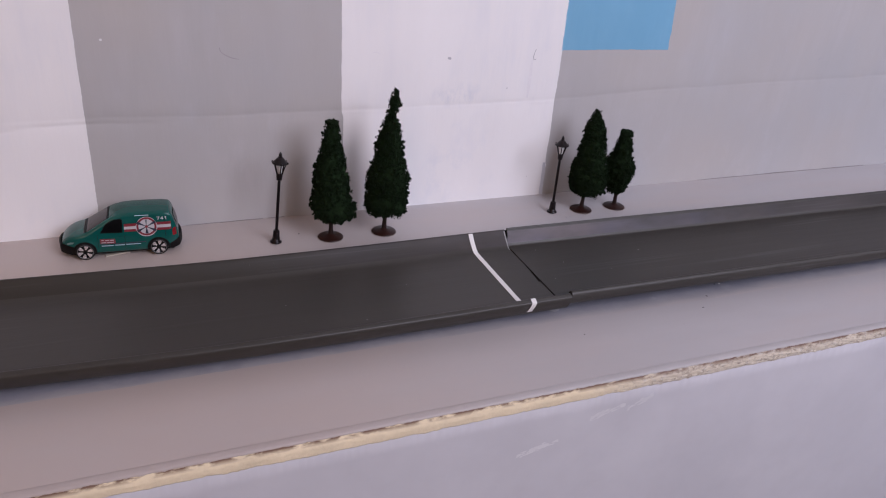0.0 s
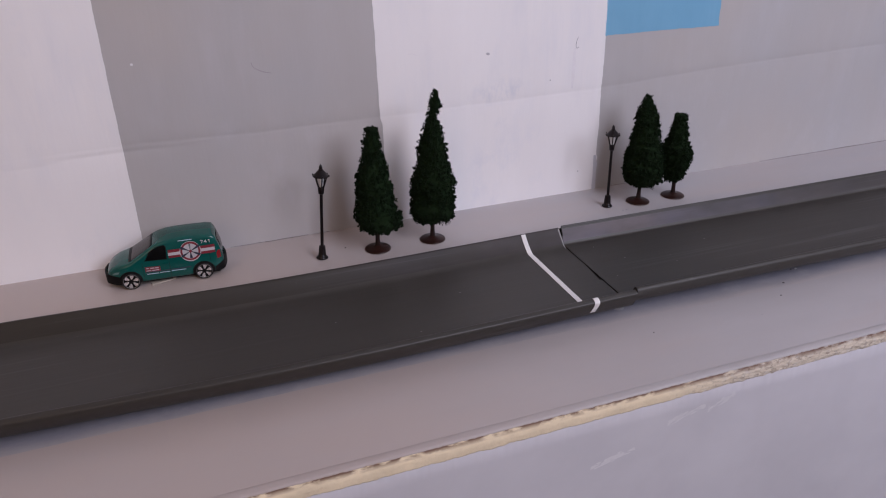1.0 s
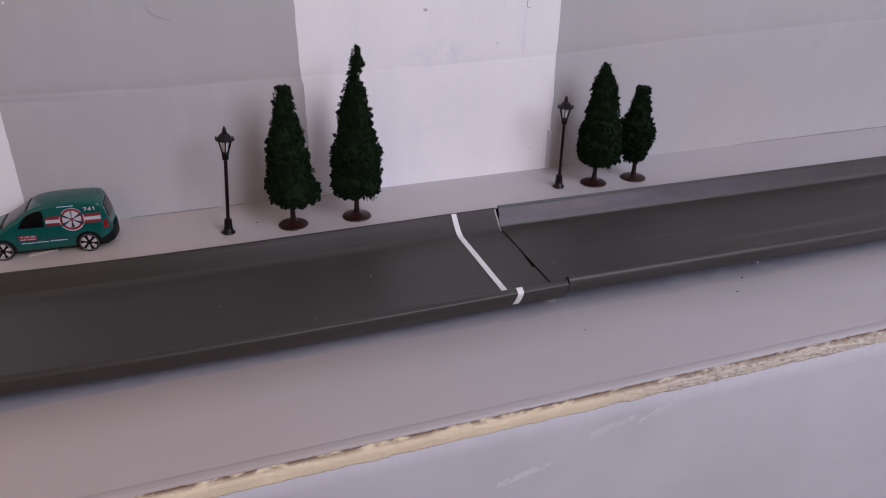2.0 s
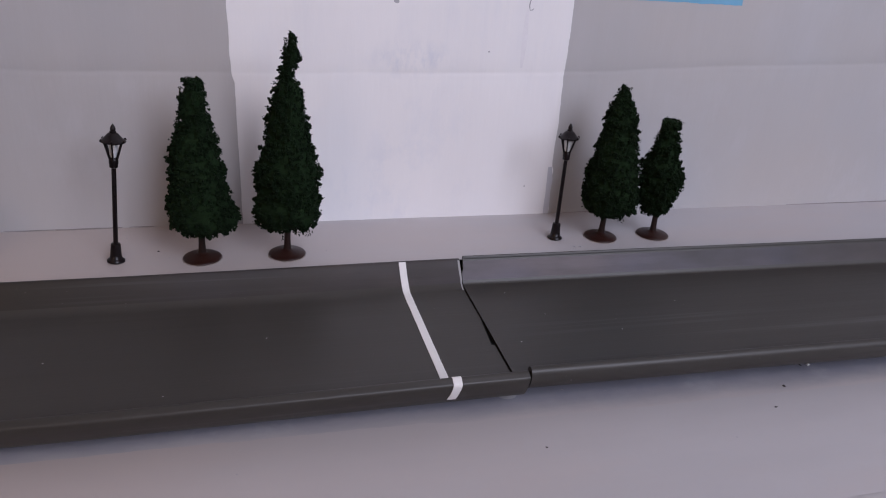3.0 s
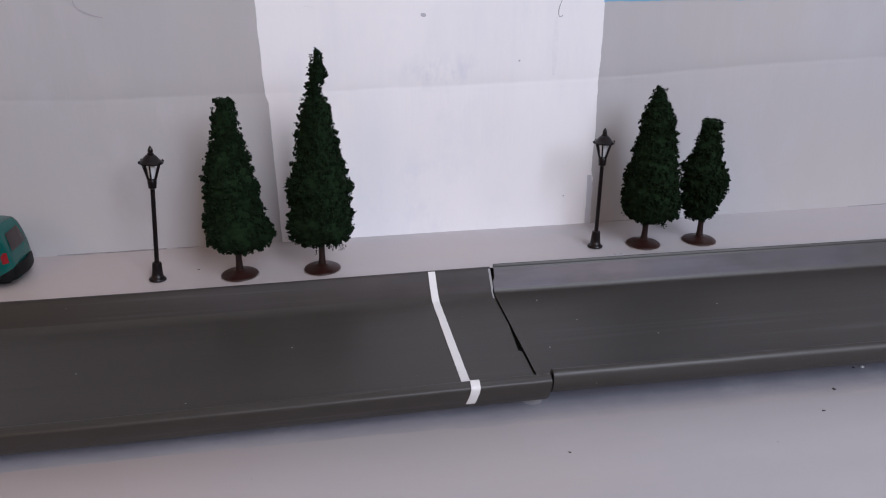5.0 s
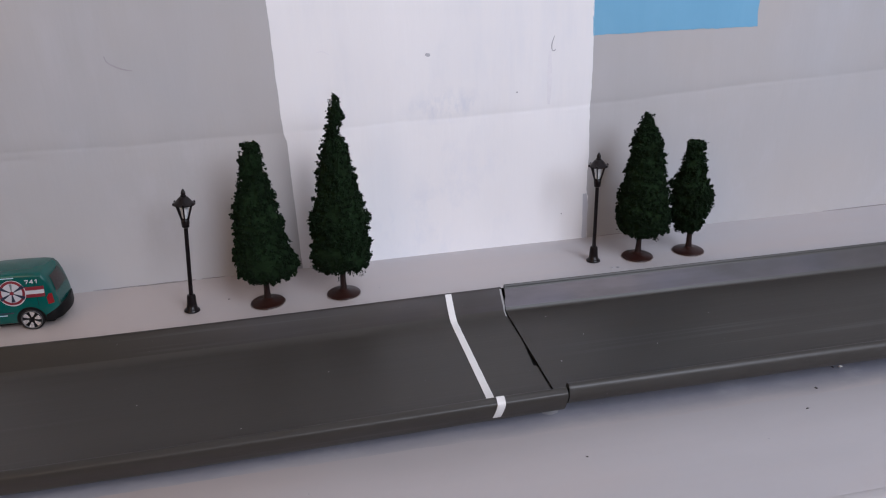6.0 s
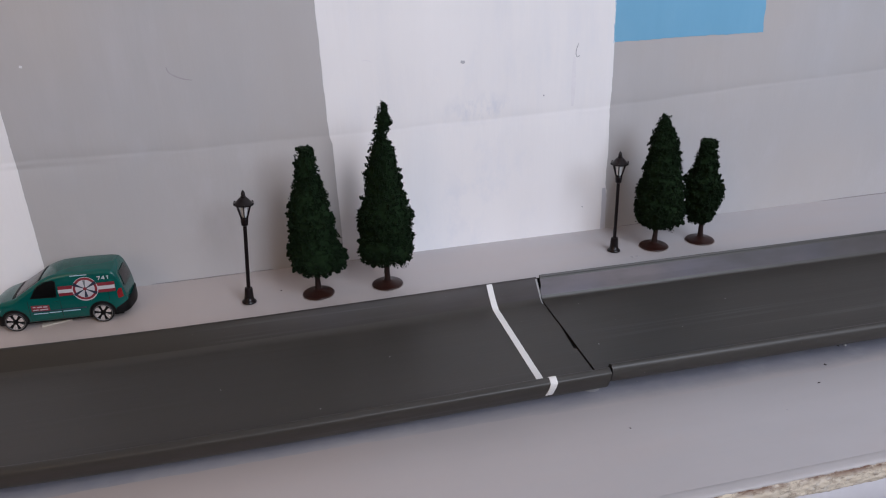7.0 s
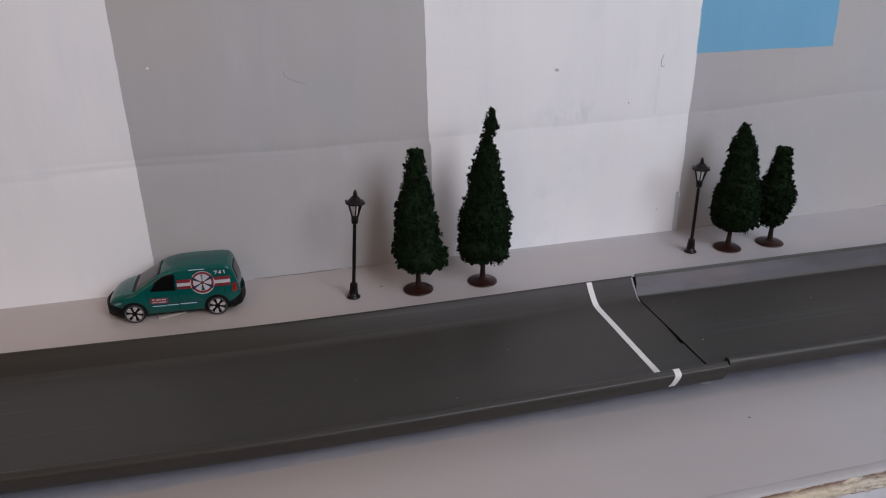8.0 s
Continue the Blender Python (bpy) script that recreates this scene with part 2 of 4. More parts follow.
def channel_plastic():
    """Near-black extruded plastic: what shows is mostly its sheen, drawn into long streaks by the die."""
    m = material("dark_grey_plastic", (0.0235, 0.0196, 0.0148), 0.52, specular=0.62, vary=0.16, coarse=12.0, fine=240.0, stretch=(0.04, 1, 1),
                 rough_vary=0.07)
    nt = m.node_tree
    bsdf = nt.nodes["Principled BSDF"]
    base = bsdf.inputs["Base Color"].links[0].from_socket
    rub = ramp_node(nt, noise_node(nt, 420.0, (0.010, 1, 1), 4.0), [(0.55, (0, 0, 0)), (0.72, (0.36, 0.36, 0.36))])
    where = ramp_node(nt, noise_node(nt, 14.0, (0.6, 1, 1), 2.0), [(0.46, (0, 0, 0)), (0.62, (1, 1, 1))])
    rub = mixed(nt, rub, where, 1.0, "MULTIPLY")
    c = mixed(nt, base, (0.10, 0.10, 0.10), rub)
    dust = ramp_node(nt, noise_node(nt, 900.0, (1, 1, 1), 2.0), [(0.77, (0, 0, 0)), (0.79, (0.4, 0.4, 0.4))])
    c = mixed(nt, c, (0.32, 0.31, 0.31), dust)
    nt.links.new(c, bsdf.inputs["Base Color"])
    # handling has polished the surface a little
    bsdf.inputs["Coat Weight"].default_value = 0.14
    bsdf.inputs["Coat Roughness"].default_value = 0.32
    # die lines: long fine ridges, and a broader unevenness
    lines = nt.nodes.new("ShaderNodeBump")
    lines.inputs["Strength"].default_value, lines.inputs["Distance"].default_value = 0.42, 0.14 * MM
    nt.links.new(noise_node(nt, 650.0, (0.006, 1, 1), 3.0), lines.inputs["Height"])
    swell = nt.nodes.new("ShaderNodeBump")
    swell.inputs["Strength"].default_value, swell.inputs["Distance"].default_value = 0.35, 0.5 * MM
    nt.links.new(noise_node(nt, 60.0, (0.10, 1, 1), 2.0), swell.inputs["Height"])
    nt.links.new(lines.outputs[0], swell.inputs["Normal"])
    nt.links.new(swell.outputs[0], bsdf.inputs["Normal"])
    return m


def rim_tint(plastic, stops):
    """The same plastic with an uneven, paler lavender-grey tint whose strength changes along its length.
    stops: two places along it and the tint's strength at either."""
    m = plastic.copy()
    m.name = "tinted_plastic"
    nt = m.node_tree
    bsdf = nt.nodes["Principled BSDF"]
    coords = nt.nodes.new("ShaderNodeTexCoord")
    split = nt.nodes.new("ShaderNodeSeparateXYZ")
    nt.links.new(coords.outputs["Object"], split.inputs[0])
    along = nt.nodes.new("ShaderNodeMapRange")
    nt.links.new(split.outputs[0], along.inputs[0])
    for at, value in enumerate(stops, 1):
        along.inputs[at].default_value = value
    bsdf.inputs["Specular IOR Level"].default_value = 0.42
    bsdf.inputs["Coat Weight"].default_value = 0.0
    patchy = ramp_node(nt, noise_node(nt, 45.0, (0.5, 1, 1.6), 4.0), [(0.30, (0.35, 0.35, 0.35)), (0.60, (1, 1, 1))])
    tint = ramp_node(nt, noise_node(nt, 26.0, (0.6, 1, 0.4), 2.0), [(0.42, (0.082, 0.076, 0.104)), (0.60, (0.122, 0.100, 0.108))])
    tint_mask = mixed(nt, patchy, along.outputs[0], 1.0, "MULTIPLY")
    nt.links.new(mixed(nt, bsdf.inputs["Base Color"].links[0].from_socket, tint, tint_mask), bsdf.inputs["Base Color"])
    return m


def front_paint():
    """Pale lilac paint with faint slanting scuffs."""
    m = material("pale_front_paint", (0.585, 0.58, 0.62), 0.45, vary=0.05, coarse=12.0, fine=90.0, bump=0.15, bump_scale=260.0, bump_mm=0.1)
    nt = m.node_tree
    bsdf = nt.nodes["Principled BSDF"]
    base = bsdf.inputs["Base Color"].links[0].from_socket
    worn = ramp_node(nt, noise_node(nt, 16.0, (0.6, 1, 1), 4.0), [(0.5, (0, 0, 0)), (0.7, (0.5, 0.5, 0.5))])
    nt.links.new(mixed(nt, base, (0.645, 0.64, 0.675), worn), bsdf.inputs["Base Color"])
    return m


FRONT = front_paint()
SMEAR = material("wiped_paint", (0.44, 0.435, 0.46), 0.35, vary=0.1, coarse=90.0, fine=400.0)
SCUFF = material("pale_scuff", (0.69, 0.685, 0.71), 0.6, vary=0.05)
PLASTIC = channel_plastic()
RIM_TINT = rim_tint(PLASTIC, (0.25, 0.46, 0.9, 0.22))
RIM_TINT_THIN = rim_tint(PLASTIC, (0.04, 0.21, 0.0, 0.34))
JOINT = material("joint_black", (0.004, 0.004, 0.004), 0.9, specular=0.1)
PENCIL = material("faint_pencil", (0.430, 0.402, 0.425), 0.7, vary=0.2)
CUT = material("cut_plastic", (0.30, 0.30, 0.30), 0.6, fine=900.0)
TAPE = material("white_tape", (0.78, 0.77, 0.76), 0.65, vary=0.04, coarse=60.0, fine=700.0, bump=0.3, bump_scale=1500.0)
LAMP_BLACK = material("black_lamp_plastic", (0.0085, 0.0056, 0.0062), 0.30, vary=0.15, fine=900.0, specular=0.27, bump=0.15, bump_scale=1800.0, bump_mm=0.05)
LAMP_WHITE = material("milky_lamp_insert", (0.72, 0.72, 0.72), 0.35, fine=900.0)
BARK = material("brown_trunk_plastic", (0.020, 0.0085, 0.007), 0.55, specular=0.25, vary=0.2, fine=900.0, bump=0.5, bump_scale=1200.0)
BASE_BROWN = material("brown_base_plastic", (0.026, 0.0088, 0.0064), 0.38, specular=0.25, vary=0.15, coarse=120.0, fine=900.0, bump=0.25, bump_scale=1400.0)


GLUE = material("dried_glue", (0.30, 0.26, 0.245), 0.5, vary=0.35, coarse=300.0, fine=1500.0)


def foliage():
    m = material("green_flock", (0.0070, 0.0166, 0.0060), 0.95, vary=0.25, coarse=120.0, fine=900.0, bump=0.8, bump_scale=1800.0, bump_mm=0.3, specular=0.12)
    nt = m.node_tree
    bsdf = nt.nodes["Principled BSDF"]
    base = bsdf.inputs["Base Color"].links[0].from_socket
    geo = nt.nodes.new("ShaderNodeNewGeometry")
    vary = ramp_node(nt, geo.outputs["Random Per Island"], [(0.0, (0.6, 0.62, 0.65)), (0.6, (1.0, 1.0, 1.0)), (1.0, (1.3, 1.28, 1.2))])
    nt.links.new(mixed(nt, base, vary, 1.0, "MULTIPLY"), bsdf.inputs["Base Color"])
    return m


FLOCK = foliage()
VAN_PAINT = material("teal_van_paint", (0.0011, 0.076, 0.065), 0.22, vary=0.04, coarse=60.0, fine=300.0, specular=0.4, rough_vary=0.02, coat=0.15)
VAN_BLACK = material("black_van_plastic", (0.004, 0.004, 0.0045), 0.5, specular=0.18, vary=0.1, fine=900.0)
VAN_GLASS = material("smoky_windscreen", (0.040, 0.031, 0.030), 0.22, specular=0.28, vary=0.1, coarse=80.0, rough_vary=0.03)
VAN_DARK = material("dark_window", (0.003, 0.003, 0.0035), 0.35, vary=0.1, specular=0.15)
VAN_TYRE = material("black_tyre", (0.007, 0.007, 0.007), 0.6, specular=0.3, vary=0.1)
RIM_EDGE = material("dull_rim_edge", (0.19, 0.185, 0.185), 0.35, metallic=0.5, vary=0.1, fine=900.0)
CHROME = material("silver_rim", (0.80, 0.80, 0.81), 0.26, metallic=0.85, vary=0.05, fine=900.0)
RED = material("red_print", (0.18, 0.015, 0.026), 0.35, vary=0.05)
WHITE_PRINT = material("white_print", (0.47, 0.47, 0.49), 0.4, vary=0.04)
GREY_PRINT = material("grey_print", (0.13, 0.15, 0.16), 0.4, vary=0.05)
NAVY = material("navy_print", (0.012, 0.022, 0.045), 0.4, vary=0.05)
SKY_PRINT_GLINT = material("pale_blue_print_glint", (0.42, 0.60, 0.70), 0.4, vary=0.05)
LENS_RED = material("red_tail_lens", (0.20, 0.012, 0.015), 0.2, vary=0.05)
LENS_CLEAR = material("clear_headlight", (0.12, 0.22, 0.21), 0.15, vary=0.05)
CARD = material("cream_card", (0.45, 0.41, 0.35), 0.8)

# ---- building helpers; all shapes are given in millimetres ----


def mesh_from(name, verts, faces, materials, smooth=True, index=None):
    me = bpy.data.meshes.new(name)
    me.from_pydata([(x * MM, y * MM, z * MM) for x, y, z in verts], [], faces)
    for m in materials if isinstance(materials, (list, tuple)) else [materials]:
        me.materials.append(m)
    if index:
        me.polygons.foreach_set("material_index", index)
    me.polygons.foreach_set("use_smooth", [smooth] * len(me.polygons))
    me.update()
    return me


def tidy(me, angle=None):
    """Welds, turns the faces outwards and marks edges sharper than the angle as sharp."""
    bm = bmesh.new()
    bm.from_mesh(me)
    bmesh.ops.remove_doubles(bm, verts=bm.verts, dist=0.002 * MM)
    bmesh.ops.recalc_face_normals(bm, faces=bm.faces)
    if angle:
        for e in bm.edges:
            if len(e.link_faces) == 2 and e.calc_face_angle() > radians(angle):
                e.smooth = False
    bm.to_mesh(me)
    bm.free()
    return me


def part(name, me, parent, label=""):
    ob = new(name, me)
    ob.parent = parent
    return tagged(ob, label) if label else ob


def empty(name, m):
    ob = new(name)
    ob.empty_display_size = 0.01
    ob.matrix_world = m
    return ob


def at_mm(x, y, z, rx=0, ry=0, rz=0):
    return pose(x * MM, y * MM, z * MM, rx, ry, rz)


def interp(x, table):
    xs, ys = zip(*table)
    return float(np.interp(x, xs, ys))


def wob(x, y, z=0.0):
    """Smooth noise, about -1 to 1."""
    return noise.noise(Vector((x, y, z)))


def grid(name, us, vs, f, materials, smooth=True):
    nv = len(vs)
    verts = [f(u, v) for u in us for v in vs]
    faces = [(i * nv + j, (i + 1) * nv + j, (i + 1) * nv + j + 1, i * nv + j + 1) for i in range(len(us) - 1) for j in range(nv - 1)]
    return mesh_from(name, verts, faces, materials, smooth)


def lathe(rings, sides=20, cx=0.0, cy=0.0):
    """Vertices and faces of a turned shape from (radius, z) rings, closed at both ends."""
    verts, faces = [], []
    for r, z in rings:
        for k in range(sides):
            a = 2 * math.pi * k / sides
            verts.append((cx + r * math.cos(a), cy + r * math.sin(a), z))
    for i in range(len(rings) - 1):
        for k in range(sides):
            n = (k + 1) % sides
            faces.append((i * sides + k, i * sides + n, (i + 1) * sides + n, (i + 1) * sides + k))
    faces.append(tuple(reversed(range(sides))))
    faces.append(tuple(range((len(rings) - 1) * sides, len(rings) * sides)))
    return verts, faces


def box(x0, x1, y0, y1, z0, z1):
    v = [(x, y, z) for x in (x0, x1) for y in (y0, y1) for z in (z0, z1)]
    return v, [(0, 1, 3, 2), (4, 6, 7, 5), (0, 4, 5, 1), (2, 3, 7, 6), (0, 2, 6, 4), (1, 5, 7, 3)]


def joined(*pieces):
    verts, faces = [], []
    for v, f in pieces:
        n = len(verts)
        verts += v
        faces += [tuple(i + n for i in face) for face in f]
    return verts, faces


def rounded(chain, times=1):
    """Cuts the corners of an open chain of points."""
    for _ in range(times):
        out = [chain[0]]
        for a, b in zip(chain, chain[1:]):
            out += [tuple(0.75 * p + 0.25 * q for p, q in zip(a, b)), tuple(0.25 * p + 0.75 * q for p, q in zip(a, b))]
        chain = out + [chain[-1]]
    return chain


def structure(name, me, label):
    return tagged(new(name, me), label, name.split("_")[0], kind="structure")


# ---- the room and the ledge ----
WALL_Y = 473.7
LEFT, RIGHT = -1450.0, 1650.0
CREASE = [(-1450, 62), (-110, 74.5), (-53, 75.6), (-20, 75.9), (6, 75.2), (41, 74.6), (122, 74.6), (204, 75.6), (283, 76.8), (365, 81), (467, 84), (1650, 110)]
SECOND_CREASE = [(-1450, 60), (-97, 69.5), (-80, 69.2), (-64, 71.6), (-46, 72.2), (0, 71.8), (14, 69.5), (1650, 60)]


def wall_y(x, z):
    """The wall's uneven face: a soft hollow above the crease, a short step below it, and slow bulges."""
    d = z - interp(x, CREASE) - 0.9 * wob(x * 0.03, 4.0) - 0.6 * wob(x * 0.15, 9.0)
    depth = 0.62 * (0.85 + 0.4 * wob(x * 0.02, 2.0) + 0.25 * wob(x * 0.09, 6.0))
    hollow = depth * math.exp(-d / 3.6) if d > 0 else depth * math.exp(d / 7.0)
    hollow *= interp(x, [(-95, 0.25), (-55, 0.8), (-30, 1.0)])
    e = z - interp(x, SECOND_CREASE) - 0.5 * wob(x * 0.07, 21.0)
    second = interp(x, [(-400, 0.15), (-110, 0.30), (-60, 0.42), (-10, 0.40), (14, 0.0)])
    hollow += second * (math.exp(-e / 1.7) if e > 0 else math.exp(e / 5.0))
    bead = 0.12 * math.exp(-((d + 1.2) / 1.3) ** 2) * (0.6 + 0.9 * wob(x * 0.045, 12.0) + 0.5 * wob(x * 0.2, 15.0))
    return WALL_Y - bead + hollow + 0.5 * wob(x * 0.012, z * 0.014, 7.0) + 0.16 * wob(x * 0.05, z * 0.045, 3.0) + 0.05 * wob(x * 0.2, z * 0.1, 5.0)


def steps(stops):
    """Positions along a line from (start, step) rows; the last row is the end."""
    out = []
    for (a, d), (b, _) in zip(stops, stops[1:]):
        n = max(1, round((b - a) / d))
        out += [a + (b - a) * k / n for k in range(n)]
    return out + [stops[-1][0]]


Z_STEPS = steps([(0, 4), (60, 0.7), (96, 4), (200, 100), (1600, 1)])
wall = grid("wall_back", steps([(LEFT, 60), (-150, 3), (640, 60), (RIGHT, 1)]), Z_STEPS, lambda x, z: (x, wall_y(x, z), z), WALL_GREY)
structure("wall_back", wall, "matt grey hand-painted plaster wall with a long crease")


def patch(name, x0, x1, z0, z1, paint, label, seed, ragged=0.3, lift=0.16):
    """A painted field on the wall with brushed, not quite straight edges. x0 and x1 are tables over the height."""
    n = 60
    us = [k / n for k in range(n + 1)]
    vs = [z for z in steps([(0, 2.5), (60, 0.7), (96, 2.5), (z1, 1)]) if z >= z0]
    vs = [z0] + [z for z in vs if z0 < z < z1] + [z1]

    def f(u, z):
        a, b = interp(z, x0), interp(z, x1)
        a += ragged * (wob(z * 0.13, seed) + 0.6 * wob(z * 0.6, seed + 5))
        b += ragged * (wob(z * 0.13, seed + 11) + 0.6 * wob(z * 0.6, seed + 17))
        x = a + (b - a) * u
        if z0 > 1:
            z += (0.7 * wob(x * 0.05, seed + 3) + 0.4 * wob(x * 0.3, seed + 8)) * max(0, 1 - (z - z0) / 12)
        return (x, wall_y(x, z) - lift, z)

    me = grid(name, us, vs, f, paint)
    return structure(name, me, label)


patch("paint_white_field", [(0, 124.8), (33, 124.6), (70.5, 124.1), (74.5, 123.0), (82, 122.7), (110, 122.3), (150, 121.6), (300, 120)], [(0, 287.0), (25, 286.6), (29, 285.3), (52, 286.0), (76, 285.4), (88, 285.9), (110, 285.7), (150, 285.0), (300, 284)], 0, 300, WALL_WHITE,
      "streaky white painted field on the grey wall", 1.3)
patch("paint_overlap", [(0, 283.9), (27, 283.5)], [(0, 286.9), (20, 286.7), (27, 285.9)], 0, 27, OVERLAP, "thin lavender-grey overlap of paint at the white field's edge", 61.0, 0.45, 0.24)
patch("paint_white_field_far", [(0, -420), (300, -420)], [(0, -33.0), (300, -33.4)], 0, 300, WALL_WHITE, "white painted field at the wall's other end", 23.3)
patch("paint_blue_field", [(0, 285.4), (300, 284.4)], [(0, 379.4), (113, 379.4), (130, 378.4), (165, 376.6)], 113.2, 165, WALL_BLUE, "sky blue painted square on the wall", 41.7, 0.5)

ledge_top, ledge_faces = joined(box(LEFT, RIGHT, 252.0, WALL_Y + 3, -30, 0))
structure("ledge", mesh_from("ledge", ledge_top, ledge_faces, LEDGE, False), "flat grey painted ledge carrying the toy street")

# the ledge's front: pale painted rim, raw board edge, painted face below
X_EDGE = steps([(LEFT, 40), (-90, 1.2), (520, 40), (RIGHT, 1)])


def rim(x, k):
    y, z = ((253.4, -0.1), (253.1, 0.04), (251.9, 0.16), (250.3, 0.22), (249.0, 0.05), (248.4, -0.5), (249.2, -1.6))[k]
    rag = 0.35 * wob(x * 0.25, 3.0) + 0.25 * wob(x * 0.9, 6.0)
    return (x, y + (rag if k >= 3 else 0), z + (0.25 * wob(x * 0.4, 8.0) if k >= 5 else 0))


structure("trim_ledge_edge", grid("trim_ledge_edge", X_EDGE, list(range(7)), rim, TRIM), "pale worn paint along the ledge's front edge")


def broken_line(x):
    """The ragged line where the paint of the lower face begins."""
    top = interp(x, [(-60, -6.8), (50, -7.9), (150, -7.6), (300, -7.4), (420, -6.8)])
    return top + 0.9 * wob(x * 0.09, 1.0) + 0.6 * wob(x * 0.33, 4.0) + 0.35 * wob(x * 1.1, 7.0)


def raw_edge(x, v):
    y = 249.0 - 1.75 * math.sin(math.pi * min(1, v * 1.6) * 0.5)
    coarse = interp(x, [(190, 0.2), (245, 1.0)])
    if v < 0.95:
        y += coarse * (0.55 * wob(x * 0.35, v * 6, 2.0) + 0.5 * wob(x * 0.9, v * 14, 5.0))
    return (x, y if v < 1 else 247.75, -0.3 + (broken_line(x) + 0.3) * min(1.0, v / 0.95))


structure("trim_raw_board", grid("trim_raw_board", X_EDGE, [k / 20 for k in range(21)], raw_edge, RAW), "chipped cream raw board edge with brown stains")


def front_face(x, k):
    edge = broken_line(x)
    y, z = ((248.6, -3.0), (248.2, edge + 0.9), (247.5, edge + 0.1), (247.5, -16.0), (247.5, -60), (247.5, -200), (247.5, -900))[k]
    return (x, y + 0.2 * wob(x * 0.05, z * 0.03, 3.0), z)


structure("wall_under_ledge", grid("wall_under_ledge", X_EDGE, list(range(7)), front_face, FRONT), "pale lilac-white painted face under the ledge")

# the rest of the room, behind and round the camera; unseen, added to bounce light
RY = ROOM_Y * 1000


def slab(name, dims, paint, label):
    v, f = box(*dims)
    return structure(name, mesh_from(name, v, f, paint, False), label)


slab("floor", (LEFT, RIGHT, RY, 250, -950, -900), ROOM_WOOD, "brown wooden floor of the room")
slab("ceiling", (LEFT - 100, RIGHT + 100, RY - 100, WALL_Y + 100, 1600, 1700), ROOM_CEILING, "plain off-white ceiling")
slab("wall_left", (LEFT - 100, LEFT, RY - 100, WALL_Y + 100, -950, 1600), ROOM_WARM_BOUNCE, "unseen warm beige side wall added for its bounce")
slab("wall_right", (RIGHT, RIGHT + 100, RY - 100, WALL_Y + 100, -950, 1600), ROOM_PAINT, "plain off-white side wall")
# front wall with two window openings, the left one added for the warm fill
for dims in ((LEFT, RIGHT, RY - 100, RY, -950, 450), (LEFT, RIGHT, RY - 100, RY, 1550, 1600), (LEFT, -1300, RY - 100, RY, 450, 1550),
             (-600, 330, RY - 100, RY, 450, 1550), (1270, RIGHT, RY - 100, RY, 450, 1550)):
    slab("wall_front", dims, ROOM_PAINT, "plain off-white wall beside a window opening")

# a blue-grey strip along the road, lip shade painted in, and pale scuffs on the front


def lip_shade_strip(x, k):
    edge = 305.5 + 0.5 * wob(x * 0.02, 5.0) + 0.5 * wob(x * 0.11, 2.0) + 0.25 * wob(x * 0.5, 8.0) + interp(x, [(100, 2.6), (180, 1.6), (208, -1.5), (330, -2.0)])
    return (x, edge if k == 0 else 322.0 if k == 1 else 336.0, 0.06)


structure("paint_strip", grid("paint_strip", steps([(LEFT, 40), (-60, 1.5), (480, 40), (RIGHT, 1)]), [0, 1, 2], lip_shade_strip, LIP_SHADE_BLUE),
          "blue-grey strip with painted-in shade on the ledge under the road's lip")

# a pale smear where paint was wiped at the joint
smear = [(211.0 + 3.4 * math.cos(a) * (1 + 0.3 * wob(math.cos(a) * 2, math.sin(a) * 2)), 317.6 + 2.6 * math.sin(a) * (1 + 0.35 * wob(math.sin(a) * 2, 4.0)), 0.12)
         for a in (2 * math.pi * k / 24 for k in range(24))]
structure("paint_smear", mesh_from("paint_smear", smear, [tuple(range(24))], SMEAR), "pale wiped paint smear on the ledge by the joint")

rng_scuff = random.Random(9)
for x0, z0, x1, z1 in ((197.0, -22.4, 206.0, -18.2), (201.0, -21.6, 218.0, -16.8), (219.6, -20.0, 235.4, -14.9), (156.1, -36.9, 173.5, -33.0), (163.0, -34.8, 180.0, -32.0)):
    verts, faces = [], []
    for _ in range(46):
        t, w, off = rng_scuff.random(), rng_scuff.uniform(0.15, 0.6), rng_scuff.gauss(0, 0.8)
        long = rng_scuff.uniform(0.05, 0.16)
        ends = [(x0 + (x1 - x0) * u, z0 + (z1 - z0) * u + off) for u in (max(0, t - long), t, min(1, t + long))]
        n = len(verts)
        for (x, z), half in zip(ends, (0.02, w, 0.02)):
            verts += [(x, 247.5 + 0.2 * wob(x * 0.05, z * 0.03, 3.0) - 0.08, z - half), (x, 247.5 + 0.2 * wob(x * 0.05, z * 0.03, 3.0) - 0.08, z + half)]
        faces += [(n, n + 2, n + 3, n + 1), (n + 2, n + 4, n + 5, n + 3)]
    tagged(new("mark_scuff", mesh_from("mark_scuff", verts, faces, SCUFF)), "faint pale scuff on the lilac front face", "mark", kind="structure")

# marks on the wall


def wall_stroke(name, points, width, paint, label, lift=0.3):
    """A thin stroke on the wall along (x, z) points."""
    pts = rounded(points, 2)
    verts, faces = [], []
    for i, (x, z) in enumerate(pts):
        a, b = pts[max(0, i - 1)], pts[min(len(pts) - 1, i + 1)]
        d = Vector((b[0] - a[0], b[1] - a[1])).normalized()
        w = width * (0.35 + 0.65 * math.sin(math.pi * (i + 0.6) / (len(pts) + 0.2))) * 0.5
        for s in (-1, 1):
            px, pz = x - s * d.y * w, z + s * d.x * w
            verts.append((px, wall_y(px, pz) - lift, pz))
    for i in range(len(pts) - 1):
        faces.append((2 * i, 2 * i + 1, 2 * i + 3, 2 * i + 2))
    return tagged(new(name, mesh_from(name, verts, faces, paint)), label, "mark", kind="structure")


